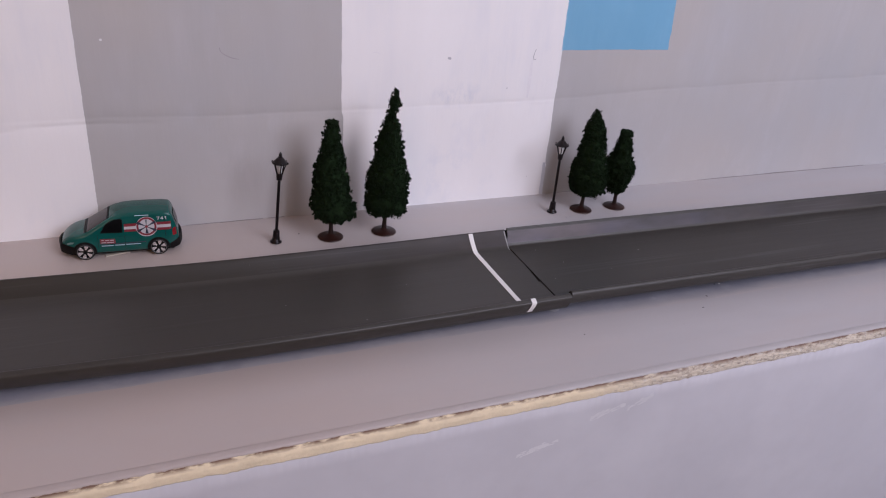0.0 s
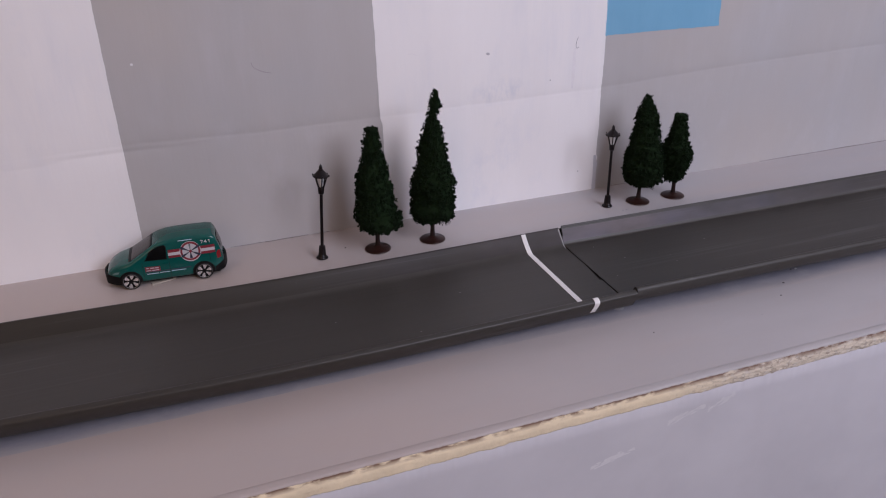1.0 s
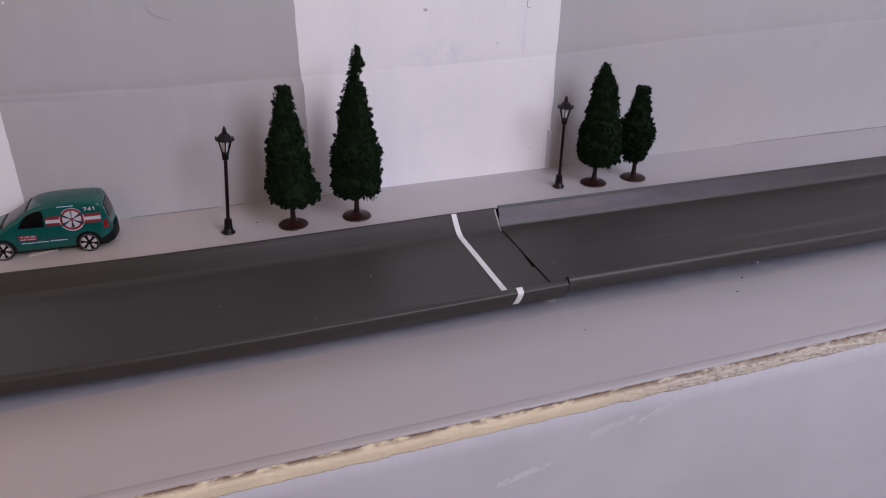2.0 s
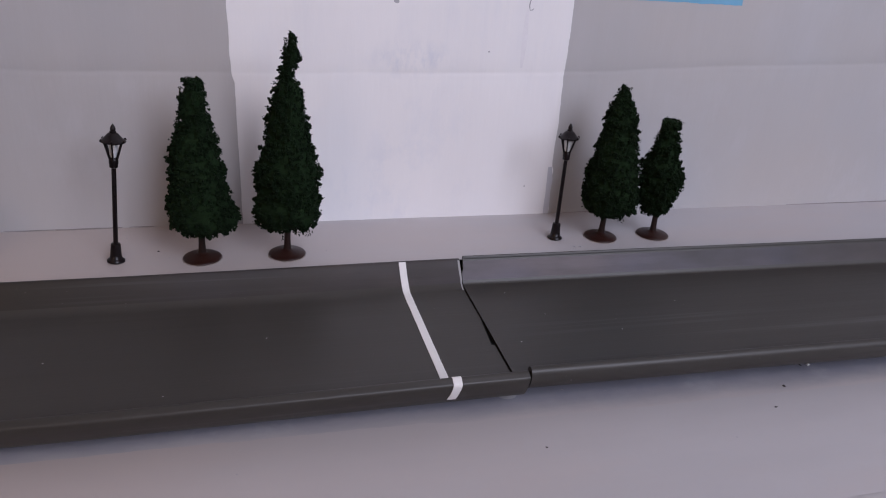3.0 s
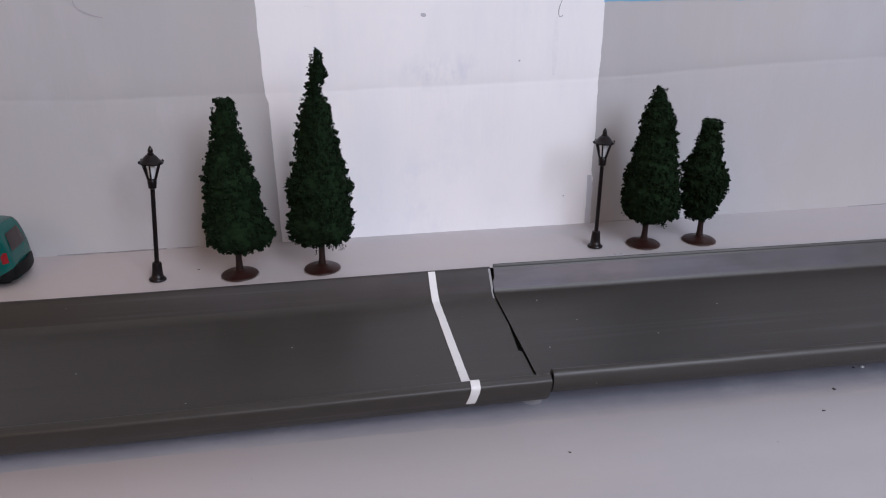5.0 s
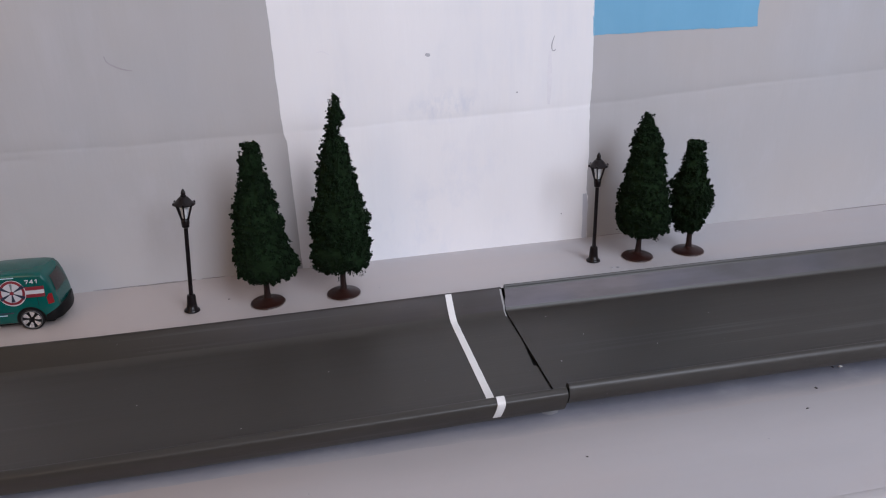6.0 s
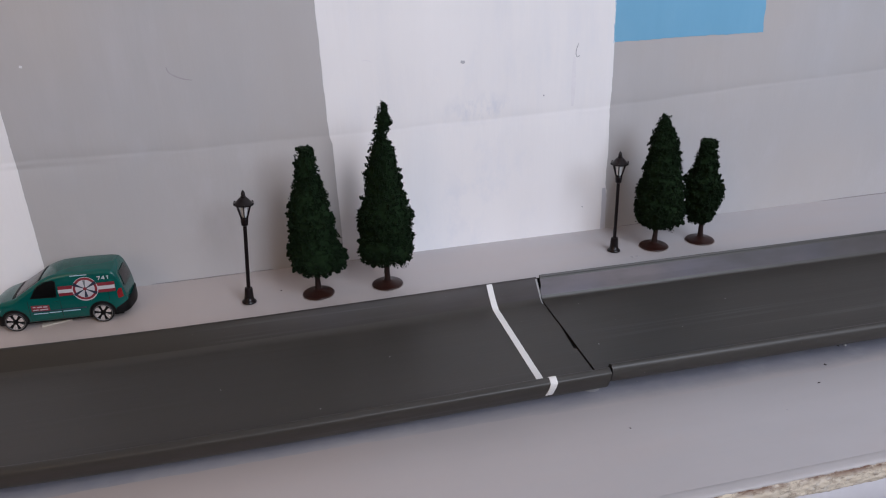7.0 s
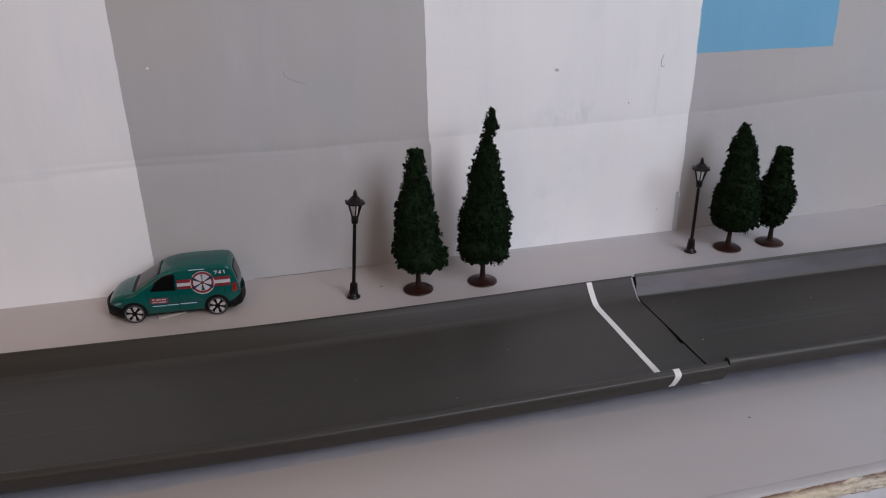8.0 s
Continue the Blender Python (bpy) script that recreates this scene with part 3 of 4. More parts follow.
wall_stroke("mark_pencil_curve", [(46.1, 117.3), (46.6, 114.6), (49.4, 112.6), (53, 110.9), (57.3, 110.0)], 0.75, PENCIL, "faint curved pencil line on the grey wall")
wall_stroke("mark_chip", [(-19.9, 122.3), (-18.5, 122.1)], 1.3, WHITE_CHIP, "tiny white paint chip on the grey wall")
wall_stroke("mark_dent", [(196.6, 109.2), (198.0, 108.6), (199.0, 108.9)], 1.7, DENT, "small grey dent in the white paint")
wall_stroke("mark_drip", [(264.4, 114.4), (263.2, 111.5), (262.8, 108.8), (263.4, 106.8)], 0.5, GREY_MARK, "short curved grey scrape in the white paint", 0.3)
wall_stroke("mark_drip", [(263.4, 106.8), (264.5, 106.9), (265.2, 107.6)], 0.45, GREY_MARK, "short curved grey scrape in the white paint", 0.3)
wall_stroke("mark_dot", [(244.2, 86.6), (245.0, 86.8)], 0.8, GREY_MARK, "pinhead grey dot on the white paint")
wall_stroke("mark_dot", [(270.8, 16.2), (271.4, 16.5)], 0.8, GREY_MARK, "pinhead grey dot on the white paint")
wall_stroke("mark_tick", [(113.0, 51.5), (113.3, 49.2)], 0.6, GREY_MARK, "short grey tick on the grey wall")

wall_stroke("mark_hook", [(538.6, 101.6), (538.4, 103.4), (539.4, 104.4), (541.6, 104.2)], 0.8, GREY_MARK, "tiny hooked dark scratch on the grey wall")
wall_stroke("mark_dot", [(595.5, 78.0), (596.5, 78.3)], 0.9, GREY_MARK, "pinhead grey dot on the grey wall")
wall_stroke("mark_tick", [(499.0, 114.0), (499.3, 110.0)], 0.6, DENT, "short grey tick on the grey wall")

FOOT = material("foot_crack", (0.30, 0.275, 0.27), 0.9, vary=0.25, specular=0.1)
for x0, x1, high, wide in ((18, 44, 0.7, 0.5), (40, 69, 0.5, 0.75), (72, 84, 0.6, 0.4), (-30, -8, 0.5, 0.4), (296, 322, 0.4, 0.35), (440, 505, 0.4, 0.6), (500, 580, 0.5, 0.9), (572, 640, 0.5, 0.8)):
    run = [(x0 + (x1 - x0) * k / 8, 0.6 * high + 0.25 * wob(x0 + k * 0.9, 3.3)) for k in range(9)]
    wall_stroke("mark_foot_crack", run, wide, FOOT, "thin brownish crack where the wall meets the ledge", 0.12)
RIDGE = material("brush_ridge", (0.835, 0.815, 0.84), 0.6, vary=0.08)
for x, z0, z1, wide in ((262.2, 107.0, 79.0, 2.6),):
    run = [(x + 0.35 * wob(x + k, 5.0), z0 + (z1 - z0) * k / 6) for k in range(7)]
    wall_stroke("mark_brush_ridge", run, wide, RIDGE, "faint upright brush ridge in the white paint", 0.2)
wall_stroke("mark_scratch", [(143.0, 113.2), (146.0, 113.6), (149.0, 111.8)], 0.4, RIDGE, "faint hooked scratch in the white paint")

# ---- the road: two lengths of plastic channel ----
TOP_LEFT = rounded([(396.2, 14.5), (395.2, 14.6), (394.6, 14.1), (392, 11.4), (389, 8.9), (386.4, 7.0), (384.2, 6.0), (381, 5.9), (374, 5.9), (367, 5.9), (361, 5.9), (355, 5.9), (349, 5.9), (343.4, 5.9), (341.6, 5.9), (340.4, 5.9), (334, 5.9), (327, 5.9), (320, 5.9), (315, 6.2),
                    (312.2, 7.8), (311.0, 11), (310.3, 14.4), (309.3, 16.2), (308.3, 16.8), (307.2, 16.4), (306.3, 15.95), (306.0, 15.75), (305.8, 15.4), (305.7, 14.9), (305.9, 13.6), (306.9, 11), (308.3, 8.2), (309.9, 6.2), (312.4, 4.8)], 1)
TOP_RIGHT = rounded([(393.7, 15.6), (393.6, 16.2), (393.2, 16.6), (392.85, 16.3), (392.6, 15.6), (392.3, 14.9), (391.7, 13.9), (390.0, 11.0), (387.8, 8.0), (387.2, 6.9), (386.6, 6.3), (385.8, 6.1), (382, 6.1), (350, 6.1),
                     (322, 6.1), (316, 6.4), (312.6, 8.2), (311.2, 12), (310.4, 15.6), (309.4, 17.1), (308.2, 17.5), (307.0, 17.1), (306.3, 16.0), (306.1, 14.2), (306.5, 11.8),
                     (307.6, 9.6), (309.5, 8.4)], 1)


def thick(chain, t):
    """A closed outline: the chain and its copy set back by t on the underside."""
    under = []
    for i, (y, z) in enumerate(chain):
        a, b = chain[max(0, i - 1)], chain[min(len(chain) - 1, i + 1)]
        d = Vector((b[0] - a[0], b[1] - a[1])).normalized()
        under.append((y - d.y * t, z + d.x * t))
    return chain + under[::-1]


def channel(name, chain, xs, end, at_start, shift, label):
    """Draws the outline along x. end(y) shifts the cut end; the cut face gets the paler plastic."""
    outline = thick(chain, 1.3)
    n = len(outline)
    verts, faces, index = [], [], []
    for i, x in enumerate(xs):
        cut = (i == 0) if at_start else (i == len(xs) - 1)
        for y, z in outline:
            px = x + (end(y, z) if cut else 0)
            if not at_start and i == len(xs) - 2:
                px = x + min(0.0, end(y, z) + 0.3)
            verts.append((px, y + shift(px) + 0.12 * wob(x * 0.02, 3.0), z + 0.10 * wob(x * 0.015, 8.0)))
    for i in range(len(xs) - 1):
        for k in range(n):
            m = (k + 1) % n
            faces.append((i * n + k, i * n + m, (i + 1) * n + m, (i + 1) * n + k))
            index.append(0)
    half = n // 2
    last = (len(xs) - 2) * n
    for k in range(n):
        # the sawn end of the back rim is rubbed pale
        if not at_start and k < half and outline[k][0] > 384.6 and outline[k][0] < 395:
            index[last + k] = 1
    # the back rims carry the paler lavender tint
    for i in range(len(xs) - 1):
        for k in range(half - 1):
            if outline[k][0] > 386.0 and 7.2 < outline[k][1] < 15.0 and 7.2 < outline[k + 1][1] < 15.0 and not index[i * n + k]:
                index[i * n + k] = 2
    for base in (0, (len(xs) - 1) * n):
        for k in range(half - 1):
            faces.append((base + k, base + k + 1, base + n - 2 - k, base + n - 1 - k))
            index.append(1 if base and not at_start and outline[k][0] > 384 else 0)
    me = tidy(mesh_from(name, verts, faces, [PLASTIC, CUT, RIM_TINT if at_start else RIM_TINT_THIN], True, index), 50)
    ob = tagged(new(name, me), label, "road channel", "road channels")
    for y in (326, 350, 374):
        part("rib", mesh_from("rib", *box(xs[0] + 8, xs[-1] - 8, y, y + 2, 0, 5.0), PLASTIC, False), ob)
    return ob


def shift_left(x):
    """The left length lies in a slight bow."""
    return interp(x, [(-1300, 20), (-92, 3.0), (-45, 0.8), (-20, -0.4), (10, -1.6), (40, -2.3), (80, -2.4), (120, -2.1), (160, -1.6), (187, -1.2), (214, -1.0)])


def shift_right(x):
    return -0.013 * (x - 214)


def left_cut(y, z):
    """The sawn end wanders and has a nick."""
    c = 0.10 * wob(y * 0.2, 5.0)
    if 341 < y < 360:
        c -= 0.30 + 1.35 * (360 - y) / 19
    elif 318 < y <= 341:
        c -= 0.5
    elif 360 <= y <= 366:
        c -= 0.3
    elif 366 < y < 388:
        c -= 0.42
    elif y <= 318:
        c -= 0.45
    return c


def right_cut(y, z):
    c = 0.06 * wob(y * 0.3, 2.0)
    if y > 388 and z > 10.5:
        c += 0.75
    if y < 314:
        c += 0.25
    return c


road_left = channel("road_channel", TOP_LEFT, steps([(-1300, 40), (-100, 4), (212.7, 1), (213.6, 1)]), left_cut, False, shift_left,
                    "dark grey plastic channel laid as a road, white tape across")
channel("road_channel", TOP_RIGHT, steps([(213.95, 1.5), (216, 8), (620, 40), (1500, 1)]), right_cut, True, shift_right,
        "dark grey plastic channel butted on, its rim slightly higher")


# a thin black strip, added under the joint to stand for shade in the gap
lap = [(y, z) for y, z in thick(TOP_LEFT, 1.5)[len(TOP_LEFT):][::-1] if y > 319]
lap_outline = thick(lap, 0.5)
m = len(lap_outline)
lap_verts = [(x, y, z) for x in (208.0, 219.0) for y, z in lap_outline]
lap_faces = [(k, (k + 1) % m, m + (k + 1) % m, m + k) for k in range(m)]
part("joint_shade", mesh_from("joint_shade", lap_verts, lap_faces, JOINT, True), road_left, "added black strip for the shade under the joint")


def tape(chain, y_from, y_to, x_at, width, outer, label):
    """White tape pressed onto the channel between two places of its outline."""
    pts = [p for p in chain if y_to <= p[0] <= y_from and (p[1] > 15.4 or p[0] < 309 if outer else True)]
    verts, faces = [], []
    for i, (y, z) in enumerate(pts):
        a, b = pts[max(0, i - 1)], pts[min(len(pts) - 1, i + 1)]
        d = Vector((b[0] - a[0], b[1] - a[1])).normalized()
        for lift in (0.02, 0.22):
            for side in (0, 1):
                x = x_at(y, z) + width * side + 0.10 * wob(y * 0.25, side * 7.0, z * 0.2)
                verts.append((x, y + d.y * lift + shift_left(188), z - d.x * lift))
    for i in range(len(pts) - 1):
        o, p = 4 * i, 4 * (i + 1)
        faces += [(o, o + 1, p + 1, p), (o + 2, p + 2, p + 3, o + 3), (o, p, p + 2, o + 2), (o + 1, o + 3, p + 3, p + 1)]
    e = 4 * (len(pts) - 1)
    faces += [(0, 2, 3, 1), (e, e + 1, e + 3, e + 2)]
    return tagged(new("tape_strip", tidy(mesh_from("tape_strip", verts, faces, TAPE, True), 40)), label, "tape", "tape strips")


fine_left = []
for a, b in zip(TOP_LEFT, TOP_LEFT[1:]):
    k = max(1, int(math.hypot(b[0] - a[0], b[1] - a[1]) / 1.5))
    fine_left += [tuple(p + (q - p) * j / k for p, q in zip(a, b)) for j in range(k)]
inner = [p for p in fine_left if p[0] > 313]
outer_lip = [p for p in fine_left if p[0] < 309.6 and not (p[0] > 308.6 and p[1] > 16.3)]
outer_lip = [p for p in outer_lip if p[1] > 8.4]
tape(inner, 395.3, 317, lambda y, z: 187.3 + (395 - y) * 0.010, 2.9, False, "white tape line across the dark road, bending up its back rim")
tape(outer_lip, 400, 300, lambda y, z: 187.5 - max(0, 15.5 - z) * 0.20, 2.9, True, "short white tape piece over the road's front lip")

# ---- trees ----


def clump(rng, c, size):
    """A small ragged crumb of flock: a squashed octahedron with shaken corners."""
    axes = [(1, 0, 0), (-1, 0, 0), (0, 1, 0), (0, -1, 0), (0, 0, 1), (0, 0, -1)]
    turn = Euler((rng.uniform(0, 6.3), rng.uniform(0, 6.3), rng.uniform(0, 6.3))).to_matrix()
    v = []
    for a in axes:
        p = turn @ (Vector(a) * size * rng.uniform(0.6, 1.3))
        v.append((c[0] + p.x, c[1] + p.y, c[2] + p.z))
    return v, [(0, 2, 4), (2, 1, 4), (1, 3, 4), (3, 0, 4), (2, 0, 5), (1, 2, 5), (3, 1, 5), (0, 3, 5)]


def flake(rng, c, size, out):
    """A torn sliver of foam, longer than wide, that points roughly along out and hangs a little."""
    d = Vector((out[0] + rng.gauss(0, 0.7), out[1] + rng.gauss(0, 0.7), out[2] - 0.35 + rng.gauss(0, 0.7))).normalized()
    s = d.orthogonal().normalized()
    t = d.cross(s)
    turn = rng.uniform(0, 6.3)
    s, t = s * math.cos(turn) + t * math.sin(turn), t * math.cos(turn) - s * math.sin(turn)
    c = Vector(c)
    long, wide, thin = size * rng.uniform(0.9, 1.6), size * rng.uniform(0.45, 0.85), size * rng.uniform(0.3, 0.55)
    pts = [c + d * long, c - d * long * 0.7, c + s * wide + d * long * rng.uniform(-0.3, 0.4), c - s * wide * rng.uniform(0.6, 1.1), c + t * thin, c - t * thin]
    return [tuple(p) for p in pts], [(0, 2, 4), (2, 1, 4), (1, 3, 4), (3, 0, 4), (2, 0, 5), (1, 2, 5), (3, 1, 5), (0, 3, 5)]


def crown(rng, profile, lean, seed, tufts, count, lobes):
    """A flocked crown: a lumpy core under some thousand tufts of torn flakes. profile: (height, radius); lean: (height, dx, dy);
    lobes: (height, angle, reach) bulges that hang down a little."""
    zs = [z for z, _ in profile]
    low, high = min(zs), max(zs)
    prof = sorted(profile)
    lean_x, lean_y = sorted((z, x) for z, x, _ in lean), sorted((z, y) for z, _, y in lean)

    def radius(z, a):
        r = interp(z, prof)
        p = (r * math.cos(a), r * math.sin(a), z)
        rough = 0.9 * wob(p[0] * 0.16 + seed, p[1] * 0.16, p[2] * 0.16) + 1.5 * wob(p[0] * 0.36, p[1] * 0.36 + seed, p[2] * 0.33)
        for lz, la, reach in lobes:
            r += reach * math.exp(-((z - lz) / 6.0) ** 2) * max(0.0, math.cos(a - la)) ** 3
        return r + rough * min(1.0, 0.2 + r / 9)

    def sag(z, a):
        """The lower hem hangs unevenly."""
        near = max(0.0, 1 - (z - low) / 14)
        hang = 2.0 * wob(math.cos(a) * 2.2 + seed, math.sin(a) * 2.2, 3.0) + 1.6 * wob(math.cos(a) * 6 + seed, math.sin(a) * 6, 9.0)
        for lz, la, reach in lobes:
            if lz < low + 12:
                hang += 0.9 * reach * max(0.0, math.cos(a - la)) ** 2
        return z - hang * near

    def centre(z):
        return interp(z, lean_x), interp(z, lean_y)

    verts, faces = [], []

    def add(piece):
        n = len(verts)
        verts.extend(piece[0])
        faces.extend(tuple(i + n for i in f) for f in piece[1])

    rows, sides = 50, 32
    for i in range(rows + 1):
        z = low + (high - low) * i / rows
        cx, cy = centre(z)
        for k in range(sides):
            a = 2 * math.pi * k / sides
            r = max(0.3, radius(z, a) - 1.2)
            verts.append((cx + r * math.cos(a), cy + r * math.sin(a), sag(z, a) + (0.8 if i == 0 else 0)))
    for i in range(rows):
        for k in range(sides):
            n = (k + 1) % sides
            faces.append((i * sides + k, i * sides + n, (i + 1) * sides + n, (i + 1) * sides + k))
    faces.append(tuple(reversed(range(sides))))
    faces.append(tuple(range(rows * sides, (rows + 1) * sides)))

    # tufts over the whole surface, more where the girth is larger
    table = [low + (high - low) * (k + 0.5) / 60 for k in range(60)]
    weights = [interp(z, prof) + 0.8 for z in table]
    for z0 in rng.choices(table, weights, k=count):
        z = min(high, max(low, z0 + rng.uniform(-1, 1) * (high - low) / 110))
        a = rng.uniform(0, 2 * math.pi)
        cx, cy = centre(z)
        r = max(0.2, radius(z, a) - 0.55 + rng.gauss(0, 0.45))
        if rng.random() < 0.04:
            r += rng.uniform(0.3, 1.0)
        mid = (cx + r * math.cos(a), cy + r * math.sin(a), sag(z, a))
        out = (math.cos(a), math.sin(a), 0.15)
        spread = rng.uniform(0.28, 0.5)
        for _ in range(rng.randint(7, 11)):
            c = tuple(m + rng.gauss(0, spread) for m in mid)
            if rng.random() < 0.3:
                add(flake(rng, c, rng.choice((0.34, 0.42, 0.52)), out))
            else:
                add(clump(rng, c, rng.choice((0.34, 0.42, 0.50, 0.60, 0.74))))
    # top and underside
    for z, inside in ((high, count // 20), (low, count // 5)):
        for _ in range(inside):
            cx, cy = centre(z)
            a = rng.uniform(0, 2 * math.pi)
            r = max(0.2, interp(z, prof) - 0.8) * math.sqrt(rng.random())
            mid = (cx + r * math.cos(a), cy + r * math.sin(a), (sag(z, a) if z == low else z - 0.5) + rng.uniform(-0.6, 0.4))
            for _ in range(4):
                add(flake(rng, tuple(m + rng.gauss(0, 0.4) for m in mid), rng.uniform(0.35, 0.6), (0, 0, 1 if z == high else -1)))
    # loose tufts that stick out, a few by chance
    tufts = list(tufts)
    for _ in range(70):
        tufts.append((rng.uniform(low + 0.5, high - 2), rng.uniform(0, 2 * math.pi), rng.uniform(0.3, 1.3)))
    for z, a, reach in tufts:
        cx, cy = centre(z)
        base = interp(z, prof) - 0.5
        for k in range(14):
            r = base + reach * k / 13 + 0.4
            c = (cx + r * math.cos(a) + rng.gauss(0, 0.32), cy + r * math.sin(a) + rng.gauss(0, 0.32), z + rng.gauss(0, 0.45))
            add(flake(rng, c, rng.uniform(0.3, 0.5), (math.cos(a), math.sin(a), 0)))
    return mesh_from("crown", verts, faces, FLOCK, False)


def tree(x, y, profile, lean, seed, tufts, count, label, tilt=(0.0, 0.0), lobes=()):
    rng = random.Random(seed)
    top = empty("model_tree", at_mm(x, y, 0))
    # domed foot, slightly out of round
    v, f = lathe([(7.6, 0.0), (8.3, 0.25), (8.3, 0.7), (7.6, 1.15), (5.6, 1.75), (3.2, 2.25), (1.9, 2.7), (1.6, 3.2), (1.2, 3.4)], 36)
    part("base", tidy(mesh_from("base", v, f, BASE_BROWN), 60), top, "round domed brown plastic foot")
    # dried glue creeps out round the foot
    ring, rim_faces, n = [], [], 60
    for k in range(n):
        a = 2 * math.pi * k / n
        out = 8.55 + 0.35 * wob(math.cos(a) * 3 + seed, math.sin(a) * 3, 1.0) + 0.3 * wob(math.cos(a) * 9 + seed, math.sin(a) * 9, 4.0)
        for r, z in ((8.0, 0.42), (min(out, 8.9), 0.30), (max(8.3, out) + 0.1, 0.02)):
            ring.append((r * math.cos(a), r * math.sin(a), z))
        m = (k + 1) % n
        rim_faces += [(3 * k, 3 * m, 3 * m + 1, 3 * k + 1), (3 * k + 1, 3 * m + 1, 3 * m + 2, 3 * k + 2)]
    part("glue_bead", tidy(mesh_from("glue_bead", ring, rim_faces, GLUE)), top, "thin ragged bead of dried pale glue")
    low = min(z for z, _ in profile)
    sections, sides = [(0.5, 1.9), (3.0, 1.75), (5.0, 1.55), (8.0, 1.4), (low + 4, 1.35), (low + 14, 0.9)], 12
    verts, faces = [], []
    for z, r in sections:
        for k in range(sides):
            a = 2 * math.pi * k / sides
            rr = r * (1 + 0.12 * wob(k * 0.9, z * 0.4, seed))
            verts.append((rr * math.cos(a) + tilt[0] * z, rr * math.sin(a) + tilt[1] * z, z))
    for i in range(len(sections) - 1):
        for k in range(sides):
            n = (k + 1) % sides
            faces.append((i * sides + k, i * sides + n, (i + 1) * sides + n, (i + 1) * sides + k))
    part("trunk", mesh_from("trunk", verts, faces, BARK), top, "short brown plastic trunk")
    part("crown", crown(rng, profile, lean, seed * 1.7, tufts, count, lobes), top, "dark green flocked foliage")
    return tagged(top, label, "model tree", "model trees")


tree(106.9, 436.6, [(79.6, 4.0), (76, 4.3), (71.7, 5.2), (67, 5.5), (62, 6.4), (57.4, 8.0), (52.5, 9.1), (47.5, 10.4), (42.5, 11.2), (37.4, 11.7), (32.3, 12.1),
                    (27, 13.2), (22, 14.4), (18.5, 14.2), (16.2, 12.4), (14.4, 8.5)],
     [(8, 1.5, 0), (19, 2.0, 0.4), (27, 0.6, 0.7), (37, 0.0, 1.2), (47, -0.2, 1.5), (57, 0.4, 2.0), (67, 0.4, 2.4), (81, 0.8, 3.0)], 3,
     [(51, 3.1, 0.9), (47, 3.2, 1.1), (14, 0.1, 1.0), (13.5, 3.6, 0.6)], 1350,
     "blunt-topped dark green flocked model tree on a brown foot", (0.03, 0.02), [(18, 0.0, 1.0)])
tree(144.1, 437.0, [(98.9, 0.9), (97.2, 2.0), (94, 2.8), (91.5, 3.4), (89.4, 3.9), (87, 3.6), (84.5, 3.0), (82.3, 3.0), (80.2, 3.8), (78.5, 5.2), (75.5, 5.8), (70.8, 6.6), (66, 8.0),
                    (61, 9.0), (56, 9.3), (51, 10.5), (46, 12.3), (41, 13.8), (36, 13.6), (30.7, 13.6), (26.7, 14.1), (22.7, 14.4), (19, 13.8), (16.8, 12.0), (14.6, 8.0)],
     [(8, 0.6, 0), (20, 0.3, 0), (30, 0.7, 0), (41, 1.1, 0), (56, 1.4, 0), (66, 0.9, 0), (77, 1.8, 0), (82, 1.4, 0), (85, 1.7, 0), (89, 3.2, 0), (94, 3.4, 0.1), (100, 3.7, 0.1)], 5,
     [(88.5, 0.1, 1.2), (41, 3.1, 1.4), (27, 3.1, 1.0), (12.5, 5.9, 3.6), (11.0, 5.9, 2.6), (12, 4.4, 1.2), (79, 3.0, 1.4), (40, 0.0, 0.9)], 1500,
     "tall slender dark green flocked model tree on a brown foot", (0.03, 0.0), [(15, 0.0, 1.0)])
tree(302.8, 440.3, [(77.4, 1.0), (75.8, 2.6), (74, 3.2), (70.3, 4.8), (65, 6.8), (60, 8.0), (55.8, 8.7), (51.8, 9.5), (49, 9.7), (43.7, 10.8), (38, 12.0), (32.6, 12.9), (27, 13.5),
                    (22.6, 14.0), (18.5, 13.2), (15.8, 11.0), (14.0, 7.4)],
     [(8, 0.2, 0), (18, 2.0, 0.4), (27, 1.8, 0.6), (38, 1.8, 1.0), (49, 1.6, 1.5), (56, 2.4, 2.0), (65, 2.1, 2.6), (74, 1.7, 3.2), (79, 1.0, 3.4)], 7,
     [(76.5, 0.1, 2.6), (76, 0.0, 2.0), (56, 0.0, 3.2), (55, 0.1, 2.4), (18, 3.3, 2.8), (11.5, 5.6, 2.6), (12, 5.5, 1.6), (52, 3.1, 1.2)], 1400,
     "pointed dark green flocked model tree beside a lamp", (0.06, 0.02), [(16, 0.2, 0.8)])
tree(332.6, 440.3, [(61.8, 3.4), (60.4, 4.3), (58, 4.4), (54, 4.9), (48.6, 6.1), (43, 7.1), (40.3, 9.0), (34.7, 10.6), (29, 10.7), (26, 10.3), (23, 9.8), (19, 8.4), (16, 7.0), (13.6, 4.4)],
     [(9, -2.4, 0), (16, -2.2, 0), (23, -2.1, 0), (29, -1.2, -0.3), (35, -1.5, -0.3), (40.5, -2.7, -0.3), (43, -1.9, -0.4), (58, -1.9, -0.5), (63, -2.4, -0.6)], 11,
     [(60.8, 0.0, 2.4), (60, 0.1, 1.6), (55, 0.1, 1.4), (40, 3.2, 1.4), (12, 0.3, 2.4), (13, 3.3, 1.4)], 1000,
     "small flat-topped dark green flocked model tree on a brown foot", (0.0, 0.0), [(14, 0.0, 0.8)])

# ---- street lamps ----


